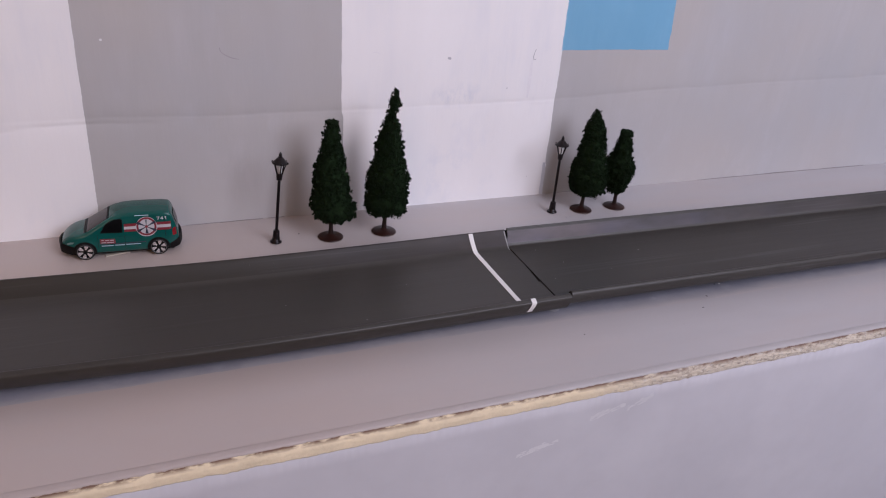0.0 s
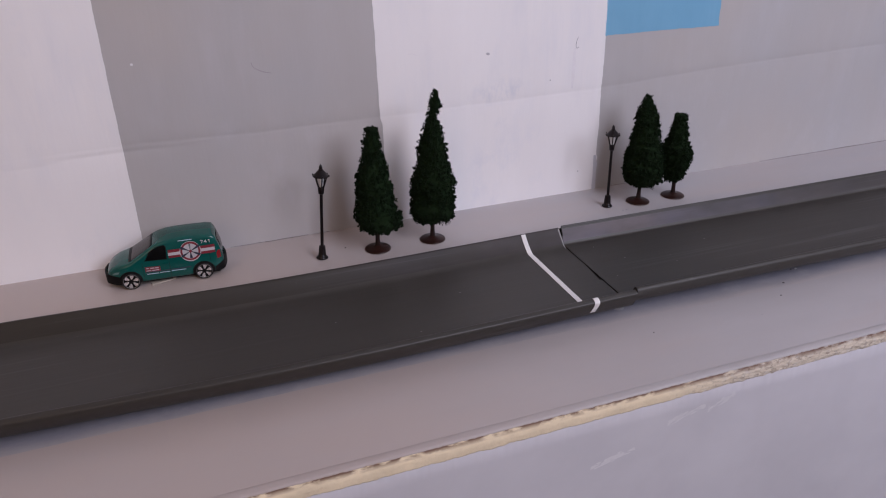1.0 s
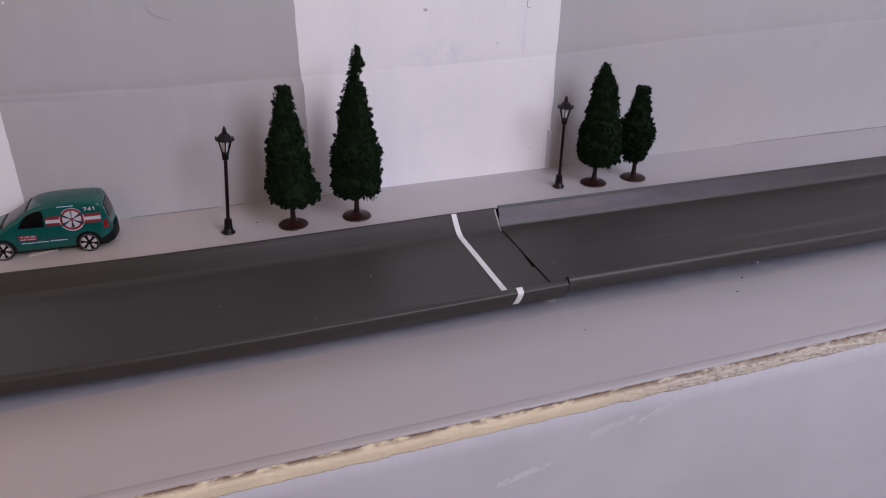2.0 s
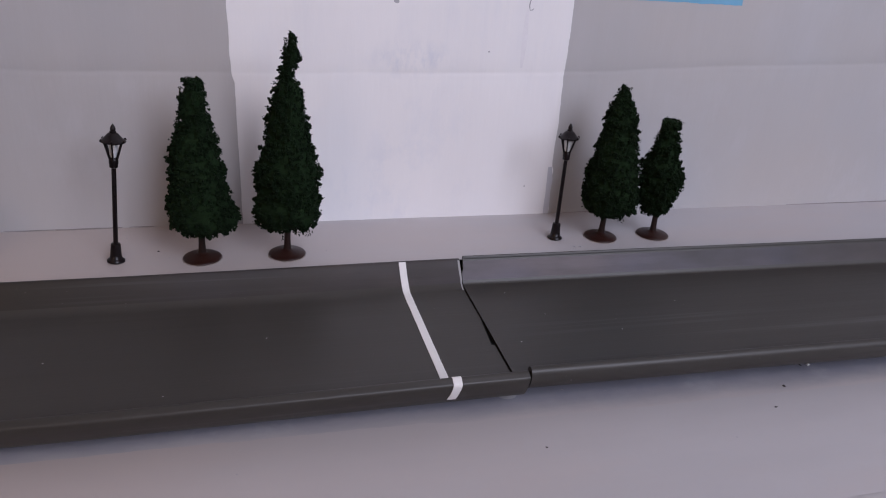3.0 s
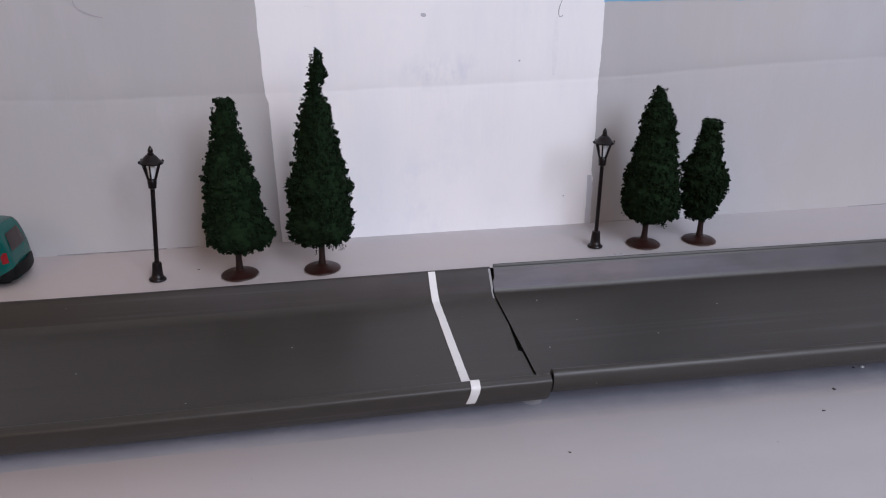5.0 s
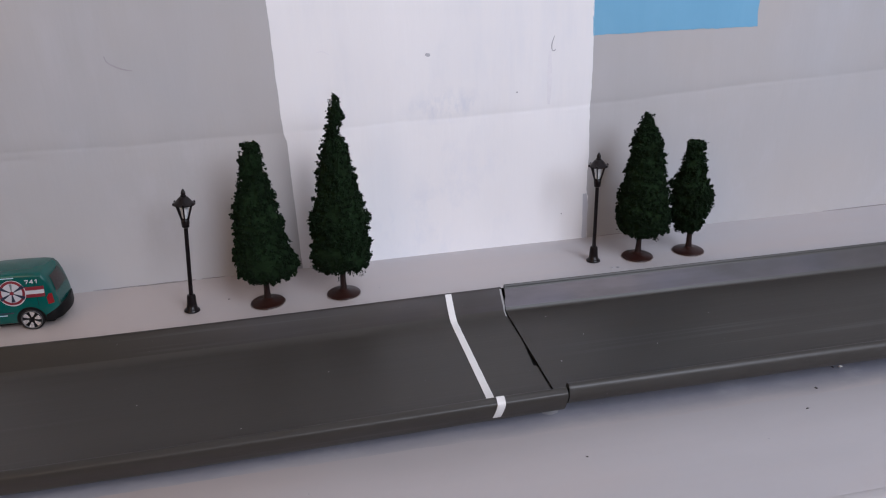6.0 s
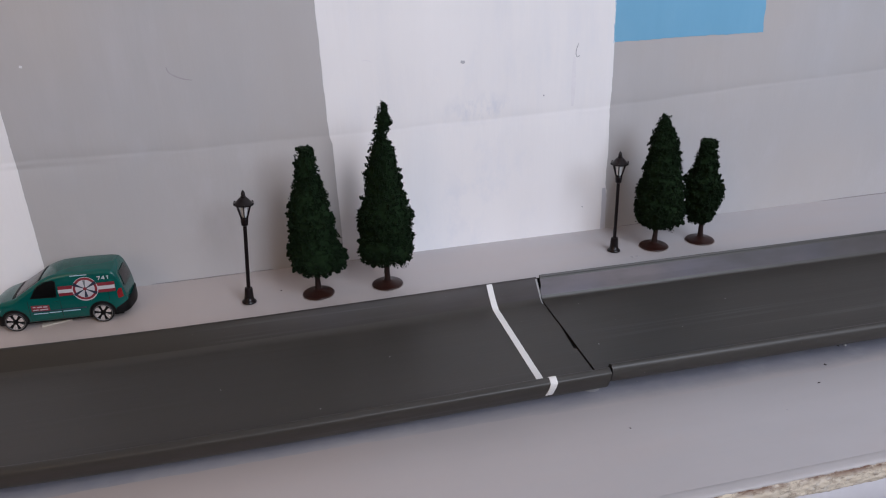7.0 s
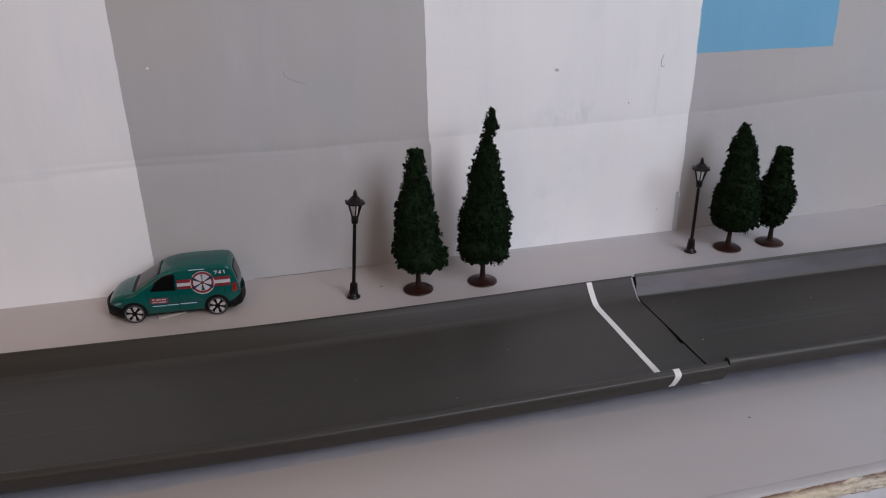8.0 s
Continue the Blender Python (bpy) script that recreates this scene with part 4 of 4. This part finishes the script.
def frustum_bar(a, b, w0, w1):
    """A four-sided bar between two points."""
    a, b = Vector(a), Vector(b)
    d = (b - a).normalized()
    s = d.cross(Vector((0, 0, 1)))
    s = s.normalized() if s.length > 1e-4 else Vector((1, 0, 0))
    t = d.cross(s)
    v = []
    for p, w in ((a, w0), (b, w1)):
        for i, j in ((-1, -1), (1, -1), (1, 1), (-1, 1)):
            v.append(tuple(p + s * i * w * 0.5 + t * j * w * 0.5))
    return v, [(0, 1, 2, 3), (7, 6, 5, 4), (0, 4, 5, 1), (1, 5, 6, 2), (2, 6, 7, 3), (3, 7, 4, 0)]


def lamp():
    top = empty("street_lamp", Matrix())
    v, f = lathe([(3.4, 0.0), (3.75, 0.25), (3.7, 0.9), (3.0, 1.5), (2.55, 1.9), (2.3, 4.0), (2.05, 7.6), (1.85, 8.3), (1.1, 8.6)], 24)
    part("foot", tidy(mesh_from("foot", v, f, LAMP_BLACK), 45), top)
    v, f = lathe([(1.0, 8.0), (0.98, 20), (0.95, 42.2)], 16)
    part("pole", tidy(mesh_from("pole", v, f, LAMP_BLACK), 45), top)
    v, f = lathe([(1.2, 41.6), (1.75, 42.0), (1.75, 43.2), (1.9, 43.5), (1.9, 45.2), (1.6, 45.8), (1.2, 46.0)], 20)
    part("collar", tidy(mesh_from("collar", v, f, LAMP_BLACK), 40), top)
    bars = []
    for k in range(6):
        a = math.pi * (k + 0.5) / 3
        bars.append(frustum_bar((1.65 * math.cos(a), 1.65 * math.sin(a), 45.4), (3.9 * math.cos(a), 3.9 * math.sin(a), 52.8), 0.62, 0.62))
    v, f = joined(*bars)
    part("lantern_frame", mesh_from("lantern_frame", v, f, LAMP_BLACK, False), top)
    v, f = lathe([(0.85, 45.6), (1.45, 47.0), (1.75, 50.5), (1.4, 52.4), (0.6, 52.6)], 6)
    part("lantern_insert", tidy(mesh_from("lantern_insert", v, f, LAMP_WHITE), 30), top, "milky white lantern insert")
    v, f = lathe([(3.6, 52.2), (5.0, 52.5), (5.2, 53.0), (4.7, 53.4), (3.7, 54.1), (2.7, 55.3), (1.9, 56.1), (1.35, 56.3), (1.35, 56.9), (0.95, 57.2),
                  (1.15, 57.9), (0.85, 58.8), (0.35, 59.7), (0.1, 60.0)], 18)
    knobs = [lathe([(0.25, 52.6), (0.55, 52.9), (0.55, 53.5), (0.2, 53.9)], 8, 5.0 * math.cos(math.pi * (k + 0.5) / 3), 5.0 * math.sin(math.pi * (k + 0.5) / 3)) for k in range(6)]
    v, f = joined((v, f), *knobs)
    part("roof", tidy(mesh_from("roof", v, f, LAMP_BLACK), 35), top)
    return tagged(top, "black plastic model street lamp with a lantern head", "street lamp", "street lamps")


lamp_a = lamp()
lamp_a.scale = (1, 1, 1.02)
lamp_b = copy_thing(lamp_a, at_mm(278.0, 441.2, 0, -2.6, 0.8, 0) @ pose(0, 0, 0, 0, 0, 30))
lamp_b.matrix_basis = at_mm(278.0, 441.2, 0, -2.6, 1.3, 0) @ pose(0, 0, 0, 0, 0, 30) @ Matrix.Diagonal((1, 1, 0.99, 1))
lamp_a.matrix_basis = at_mm(70.8, 437.3, 0, -2.8, 4.6, 0) @ Matrix.Diagonal((1, 1, 1.02, 1))
tagged(lamp_a, "black plastic model street lamp leaning slightly, lantern head")
tagged(lamp_b, "black plastic model street lamp beside a pointed tree")

# ---- delivery van; x runs to its nose, y to the side that shows, from the rear axle ----
NOSE = 54.2
ROOF = [(-12.4, 9.0), (-12.0, 13.0), (-11.1, 17.5), (-10.1, 21.5), (-8.9, 25.0), (-7.4, 26.9), (-4, 27.6), (6, 27.9), (14, 27.8), (19, 27.4), (23, 26.4), (26, 25.2),
        (28, 24.0), (34, 20.4), (40, 16.8), (43, 16.0), (46.5, 15.2), (49.6, 14.1), (51.8, 12.7), (53.3, 11.0), (NOSE, 9.4)]
SILL = 3.6


def roof_z(x):
    return interp(x, ROOF)


def side_w(x, z):
    """Half the van's width."""
    w = 12.5 - 0.0075 * max(0, z - 9) ** 2 - 0.03 * max(0, 8 - z) ** 2
    if x > 37:
        w *= 1 - 0.46 * ((x - 37) / 17.2) ** 3.0
    if x < -5:
        w *= 1 - 0.36 * (1 - math.sqrt(max(0.0, 1 - ((-5 - x) / 7.4) ** 2)))
    return w


def skin_w(x, z):
    """Half the width of the painted skin, with the rounded shoulder under the roof."""
    top = roof_z(x)
    r = min(2.4, (top - SILL) * 0.4)
    if z <= top - r:
        return side_w(x, z)
    return side_w(x, top - r) - r + math.sqrt(max(0.0, r * r - (z - top + r) ** 2))


def section(x):
    """Points round the body at x, from the sill on one side over the roof to the other."""
    top = roof_z(x)
    r = min(2.4, (top - SILL) * 0.4)
    pts = [(0.0, SILL), (side_w(x, SILL) - 1.0, SILL), (side_w(x, SILL) - 0.2, SILL + 0.3)]
    n = 12
    for k in range(n + 1):
        z = SILL + 0.9 + (top - r - SILL - 0.9) * k / n
        pts.append((side_w(x, z), z))
    w = side_w(x, top - r)
    for k in range(1, 7):
        a = math.pi / 2 * k / 6
        pts.append((w - r + r * math.cos(a), top - r + r * math.sin(a)))
    for k in (0.66, 0.33):
        pts.append(((w - r) * k, top + 0.5 * (1 - k * k)))
    half = pts + [(0.0, top + 0.5)]
    return half + [(-y, z) for y, z in half[-2:0:-1]]


def van_body():
    xs = steps([(-12.4, 0.5), (-6, 2.0), (18, 1.2), (40, 1.0), (NOSE, 1)])
    rings = [section(x) for x in xs]
    n = len(rings[0])
    verts = [(x, y, z) for x, ring in zip(xs, rings) for y, z in ring]
    faces = []
    for i in range(len(xs) - 1):
        for k in range(n):
            m = (k + 1) % n
            faces.append((i * n + k, (i + 1) * n + k, (i + 1) * n + m, i * n + m))
    faces.append(tuple(range(n)))
    faces.append(tuple(reversed(range((len(xs) - 1) * n, len(xs) * n))))
    return tidy(mesh_from("body", verts, faces, VAN_PAINT), 38)


def side_fill(name, outline, lift, paint, parent, label="", side=1, inside=6):
    """A panel or print that follows the van's side; outline: (x, z) points round it."""
    cx = sum(p[0] for p in outline) / len(outline)
    cz = sum(p[1] for p in outline) / len(outline)
    rings = [[(cx + (x - cx) * k / inside, cz + (z - cz) * k / inside) for x, z in outline] for k in range(1, inside + 1)]
    n = len(outline)
    verts = [(cx, side * (skin_w(cx, cz) + lift), cz)]
    for ring in rings:
        verts += [(x, side * (skin_w(x, z) + lift), z) for x, z in ring]
    verts += [(x, side * (skin_w(x, z) - 0.05), z) for x, z in outline]
    faces = [(0, 1 + k, 1 + (k + 1) % n) for k in range(n)]
    for i in range(inside):
        for k in range(n):
            m = (k + 1) % n
            faces.append((1 + i * n + k, 1 + (i + 1) * n + k, 1 + (i + 1) * n + m, 1 + i * n + m))
    return part(name, tidy(mesh_from(name, verts, faces, paint), 50), parent, label)


def dense(poly, step=0.8):
    out = []
    for a, b in zip(poly, poly[1:] + poly[:1]):
        k = max(1, int(math.hypot(b[0] - a[0], b[1] - a[1]) / step))
        out += [(a[0] + (b[0] - a[0]) * j / k, a[1] + (b[1] - a[1]) * j / k) for j in range(k)]
    return out


def disc_line(x, z, r, n=40, a0=0.0, a1=360.0):
    return [(x + r * math.cos(radians(a0 + (a1 - a0) * k / n)), z + r * math.sin(radians(a0 + (a1 - a0) * k / n))) for k in range(n)]


def top_panel(name, x0, x1, w0, w1, lift, paint, parent, label=""):
    """A pane that follows the slope of the roof line, such as the windscreen. w0 and w1: half its width at either end."""
    us = [k / 12 for k in range(13)]
    vs = [-1 + k / 6 for k in range(13)]
    slope = (roof_z(x1) - roof_z(x0)) / (x1 - x0)
    nz = 1 / math.sqrt(1 + slope * slope)

    def f(u, v):
        x = x0 + (x1 - x0) * u
        w = w0 + (w1 - w0) * u
        y = v * w
        z = roof_z(x) + 0.5 * (1 - (y / 11) ** 2)
        edge = 0.12 if abs(v) == 1 or u in (0, 1) else 0
        return (x - slope * nz * (lift - edge), y, z + nz * (lift - edge))

    return part(name, tidy(grid(name, us, vs, f, paint)), parent, label)


def bumper(name, x0, nose, z0, z1, z2, lift, paint, parent, label, rise=0.0):
    """A bumper wrapped round the front (nose True) or the back."""
    path = []
    end = NOSE if nose else -12.4
    zm = (z0 + z1) / 2
    n = 14
    for k in range(n + 1):
        x = x0 + (end - x0) * k / n
        path.append((x, side_w(x, zm)))
    w = path[-1][1]
    for k in range(1, 8):
        path.append((end + (1 if nose else -1) * 1.1 * math.sin(math.pi * k / 16), w * (1 - k / 8)))
    path += [(x, -y) for x, y in path[-2::-1]] if path[-1][1] == 0 else [(end + (1.1 if nose else -1.1), 0.0)] + [(x, -y) for x, y in path[::-1]]
    verts, faces = [], []
    for i, (x, y) in enumerate(path):
        a, b = path[max(0, i - 1)], path[min(len(path) - 1, i + 1)]
        d = Vector((b[0] - a[0], b[1] - a[1])).normalized()
        out = Vector((-d.y, d.x)) if nose else Vector((d.y, -d.x))
        far = min(1.0, max(0.0, (x - x0) / (end - x0)))
        crest = z1 + (z2 - z1) * far
        foot = z0 + rise * far * far
        prof = [(-0.6, foot), (lift * 0.7, foot + 0.2), (lift, foot + 0.8), (lift, crest - 0.8), (lift * 0.6, crest - 0.2), (-0.6, crest)]
        for k, z in prof:
            verts.append((x + out.x * k, y + out.y * k, z))
    m = 6
    for i in range(len(path) - 1):
        for k in range(m - 1):
            faces.append((i * m + k, i * m + k + 1, (i + 1) * m + k + 1, (i + 1) * m + k))
    return part(name, tidy(mesh_from(name, verts, faces, paint), 50), parent, label)


def wheel(parent, x, side):
    r, w = 4.9, 4.0
    out = side * 12.9
    hub = new("wheel")
    hub.parent = parent
    hub.matrix_local = at_mm(x, out, r * 1.1, -90 * side, 0, 0) @ Matrix.Diagonal((1.1, 1.1, 1.0, 1.0))
    rings = [(3.5, -w), (4.5, -w), (4.85, -w + 0.4), (4.9, -w * 0.5), (4.85, -0.5), (4.6, -0.12), (4.35, 0.0), (4.05, -0.1), (3.95, -0.45), (3.8, -0.9)]
    part("tyre", tidy(mesh_from("tyre", *lathe(rings, 36), VAN_TYRE), 45), hub)
    pieces = []
    for k in range(6):
        a = math.pi * k / 3 + 0.3
        c, s = math.cos(a), math.sin(a)

        def q(rr, ww):
            return (rr * c - ww * s, rr * s + ww * c)

        pts = [q(1.25, -0.28), q(3.25, -1.05), q(3.6, -0.62), q(3.7, 0.0), q(3.6, 0.62), q(3.25, 1.05), q(1.25, 0.28)]
        v = [(px, py, -0.6) for px, py in pts] + [(px, py, -0.45 + 0.13 * math.hypot(px, py)) for px, py in pts]
        pieces.append((v, [tuple(range(7, 14)), tuple(range(6, -1, -1))] + [(i, (i + 1) % 7, 7 + (i + 1) % 7, 7 + i) for i in range(7)]))
    v, f = joined(*pieces)
    part("rim", tidy(mesh_from("rim", v, f, CHROME), 30), hub, "silver six-petal wheel rim")
    v, f = lathe([(3.82, -0.5), (3.84, 0.02), (3.98, 0.1), (4.12, 0.06), (4.15, -0.3)], 36)
    part("rim_edge", tidy(mesh_from("rim_edge", v, f[:-2], RIM_EDGE), 40), hub, "dull grey rim edge")
    part("wheel_well", tidy(mesh_from("wheel_well", *lathe([(3.9, -1.2), (3.9, -0.8), (1.0, -0.7), (0.85, -0.1), (0.3, -0.02)], 24), VAN_BLACK), 30), hub)
    return hub


def van():
    top = empty("toy_van", Matrix())
    body = part("body", van_body(), top, "glossy teal die-cast body")
    # underside
    v, f = box(-9, 45, -10.4, 10.4, 2.6, 4.0)
    part("chassis", mesh_from("chassis", v, f, VAN_BLACK, False), top)
    top_panel("windscreen", 27.2, 39.9, 8.4, 9.8, 0.12, VAN_GLASS, top, "smoky grey windscreen")
    top_panel("windscreen_seal", 39.3, 40.9, 9.9, 9.5, 0.26, VAN_BLACK, top, "black seal along the windscreen's foot")
    top_panel("windscreen_seal", 26.5, 27.7, 8.2, 8.6, 0.24, VAN_BLACK, top, "black seal along the windscreen's head")
    for s in (-1, 1):
        side_fill("side_window", dense([(31.4, 17.0), (20.0, 16.6), (19.4, 23.6), (20.2, 24.4), (24.6, 24.1), (28.4, 21.5)]), 0.07, VAN_DARK, body, "dark open side window", s)
        side_fill("window_surround", dense([(32.0, 16.7), (19.6, 16.2), (19.0, 23.8), (20.0, 24.8), (24.9, 24.5), (28.9, 21.8)]), 0.04, VAN_BLACK, body, "", s, 4)
        for x in (0.0, 41.1):
            side_fill("wheel_arch", dense([(x + 6.5 * math.cos(radians(a)), max(SILL, 5.3 + 6.5 * math.sin(radians(a)))) for a in range(-12, 193, 6)], 1.2), 0.10, VAN_BLACK, body, "", s)
        side_fill("tail_light", dense([(-10.9, 12.4), (-8.6, 12.2), (-8.4, 15.6), (-9.4, 17.2), (-10.6, 17.0)]), 0.16, LENS_RED, body, "red tail lamp", s, 3)
        side_fill("headlight", dense([(50.6, 9.8), (47.4, 10.6), (46.4, 11.8), (48.6, 11.6), (50.6, 10.6)]), 0.12, LENS_CLEAR, body, "clear headlight", s, 3)
        side_fill("door_handle", dense([(19.4, 13.4), (22.2, 13.4), (22.2, 14.1), (19.4, 14.1)], 0.6), 0.35, VAN_PAINT, body, "", s, 2)
    # back window, set in the tailgate
    us, vs = [k / 8 for k in range(9)], [-1 + k / 4 for k in range(9)]

    def pane(u, v):
        z = 16.4 + 7.6 * u
        x = float(np.interp(z, [p[1] for p in ROOF[:6]], [p[0] for p in ROOF[:6]]))
        return (x - 0.35 - 0.25 * (1 - v * v), v * (7.4 - 1.4 * u), z)

    part("rear_window", tidy(grid("rear_window", us, vs, pane, VAN_GLASS)), top, "smoky dark rear window")
    bumper("front_bumper", 45.4, True, 3.0, 8.4, 10.2, 0.45, VAN_BLACK, top, "black front bumper", 0.8)
    bumper("rear_bumper", -6.6, False, 3.6, 7.2, 10.2, 0.4, VAN_BLACK, top, "black rear bumper", 0.6)
    # printed livery on both sides
    for s in (1, -1):
        def slant(x, z):
            return (x, z + 0.004 * (x - 6))

        band = dense([slant(18.4, 16.6), slant(-8.0, 16.4), slant(-8.0, 21.4), slant(18.4, 21.5)])
        side_fill("stripe", band, 0.05, RED, body, "red stripe print", s)
        side_fill("stripe", dense([slant(18.5, 18.1), slant(-7.9, 18.0), slant(-7.9, 19.8), slant(18.5, 19.8)]), 0.08, WHITE_PRINT, body, "white stripe print", s)
        side_fill("roundel", disc_line(5.9, 18.95, 6.05), 0.10, WHITE_PRINT, body, "white print edge", s)
        side_fill("roundel", disc_line(5.9, 19.15, 5.65), 0.13, RED, body, "red ring print", s)
        side_fill("roundel", disc_line(5.9, 19.15, 4.5), 0.16, WHITE_PRINT, body, "white wheel print", s)
        for a, wide, far in ((28, 0.8, 5.9), (152, 0.8, 5.9), (208, 0.8, 5.9), (332, 0.8, 5.9), (90, 0.6, 4.3), (270, 0.9, 4.3)):
            c, d = math.cos(radians(a)), math.sin(radians(a))
            bar = [(5.9 + p * c - q * d, 19.15 + p * d + q * c) for p, q in ((0.6, -0.15), (far, -wide), (far, wide), (0.6, 0.15))]
            side_fill("spoke_print", dense(bar), 0.19, GREY_PRINT if a == 90 else NAVY, body, "", s, 2)
        side_fill("hub_print", disc_line(5.9, 19.15, 0.9, 18), 0.22, RED, body, "", s, 2)
        side_fill("badge", dense([(32.4, 10.1), (24.0, 9.7), (24.0, 12.7), (32.4, 13.1)]), 0.06, RED, body, "red badge print", s, 3)
        for x0, x1, z0, z1 in ((31.6, 30.4, 11.9, 12.5), (29.6, 27.4, 11.7, 12.3), (26.8, 24.9, 11.6, 12.2), (31.8, 29.2, 10.4, 10.9), (28.6, 24.8, 10.3, 10.8)):
            side_fill("lettering_glint_bar", dense([(x0, z0), (x1, z0), (x1, z1), (x0, z1)]), 0.09, WHITE_PRINT, body, "", s, 2)
        # the glint along the roof shoulder, painted as a pale blue bar
        side_fill("lettering_glint_bar", dense([(12.0, 25.9), (4.2, 25.8), (4.2, 26.15), (12.0, 26.25)]), 0.06, SKY_PRINT_GLINT, body, "pale blue painted highlight on the shoulder", s, 3)
        for x0, x1, z0, z1 in ((18.7, 18.5, 5.0, 15.0), (33.6, 33.4, 5.0, 15.8), (-4.4, -4.6, 12.0, 24.0)):
            side_fill("door_gap", dense([(x0, z0), (x1, z0), (x1, z1), (x0, z1)]), 0.03, VAN_BLACK, body, "", s, 2)
        side_fill("lower_stripe", dense([(32.8, 9.4), (7.0, 9.1), (7.0, 9.8), (32.8, 9.7)]), 0.06, NAVY, body, "dark lower stripe print", s, 3)
        for x0, x1 in ((31.8, 25.2), (24.6, 19.0), (18.2, 10.0)):
            side_fill("lettering_glint_bar", dense([(x0, 8.35), (x1, 8.2), (x1, 8.6), (x0, 8.75)]), 0.09, SKY_PRINT_GLINT, body, "", s, 2)
        # the number 741
        glyphs = {"7": [[(0, 1), (1, 1), (1, 0.76), (0, 0.76)], [(0.74, 0.8), (1, 0.8), (0.5, 0), (0.22, 0)]],
                  "4": [[(0.62, 1), (0.86, 1), (0.86, 0), (0.62, 0)], [(0.62, 1), (0.72, 0.82), (0.22, 0.28), (0, 0.3)], [(0, 0.44), (1, 0.44), (1, 0.2), (0, 0.2)]],
                  "1": [[(0.5, 1), (0.76, 1), (0.76, 0), (0.5, 0)], [(0.5, 1), (0.5, 0.74), (0.2, 0.6), (0.2, 0.8)]]}
        for i, g in enumerate("741"):
            for stroke in glyphs[g]:
                line = [((-0.3 - 2.05 * i - 1.6 * gx) if s == 1 else (-6.0 + 2.05 * i + 1.6 * gx), 22.9 + 1.75 * gz) for gx, gz in stroke]
                side_fill("number", dense(line), 0.09 + 0.02 * glyphs[g].index(stroke), WHITE_PRINT, body, "", s, 2)
    for x in (0.0, 41.1):
        for s in (1, -1):
            wheel(top, x, s)
    return tagged(top, "teal toy delivery van with red and white printed livery", "toy van")


VAN_AT = at_mm(0.4, 449.4, 0, 0, 0, 180 - 2.6)
toy_van = van()
toy_van.matrix_basis = VAN_AT
# a sliver of card under the van's sill
v, f = box(-7, 7, -1.6, 1.6, 0.1, 0.9)
card = tagged(new("card_sliver", mesh_from("card_sliver", v, f, CARD, False)), "cream card sliver lying under the toy van", "card")
card.matrix_world = at_mm(-24, 442.8, 0, 0, 0, 14)

# ---- crumbs and dust ----


def crumb(x, y, z, size, paint, label, seed):
    rng = random.Random(seed)
    verts, faces = clump(rng, (0, 0, 0), size)
    verts = [(px * 1.5, py, pz * 0.5) for px, py, pz in verts]
    low = min(p[2] for p in verts)
    ob = new("crumb", mesh_from("crumb", verts, faces, paint, False))
    ob.matrix_world = at_mm(x, y, z - low, 0, 0, rng.uniform(0, 360))
    return tagged(ob, label, "crumb", "crumbs")


for k, (x, y, s) in enumerate(((87.5, 445.5, 0.8), (92.8, 438.0, 0.5), (162.2, 438.8, 0.45), (214.7, 289.2, 0.75), (231.4, 317.4, 0.5), (314.2, 306.6, 1.0),
                               (303.1, 295.9, 0.75), (279.2, 283.6, 0.5), (246.6, 314.7, 0.35), (121.1, 293.0, 0.4), (330.0, 318.2, 0.9), (72.5, 461.0, 0.5))):
    crumb(x, y, 0, 0.66 * s, DARK_MARK if s > 0.7 else GREY_MARK, "tiny dark crumb on the grey ledge" if s > 0.7 else "tiny grey crumb on the grey ledge", 100 + k)
for k, (x, y, s) in enumerate(((333.0, 317.6, 1.0), (284.0, 430.2, 0.8), (287.0, 430.0, 0.7))):
    crumb(x, y, 0, s, WHITE_CHIP if k < 1 else GREY_MARK, "small pale paint flake on the grey ledge", 200 + k)
for k, (x, y) in enumerate(((132.0, 355.6), (99.2, 325.7), (240.0, 358.3), (223.6, 340.1), (266.5, 343.4), (229.4, 377.2), (60, 350), (300, 362))):
    crumb(x, y, 6.0 if x < 214 else 6.2, 0.22, WHITE_CHIP, "white dust speck on the dark plastic road", 300 + k)
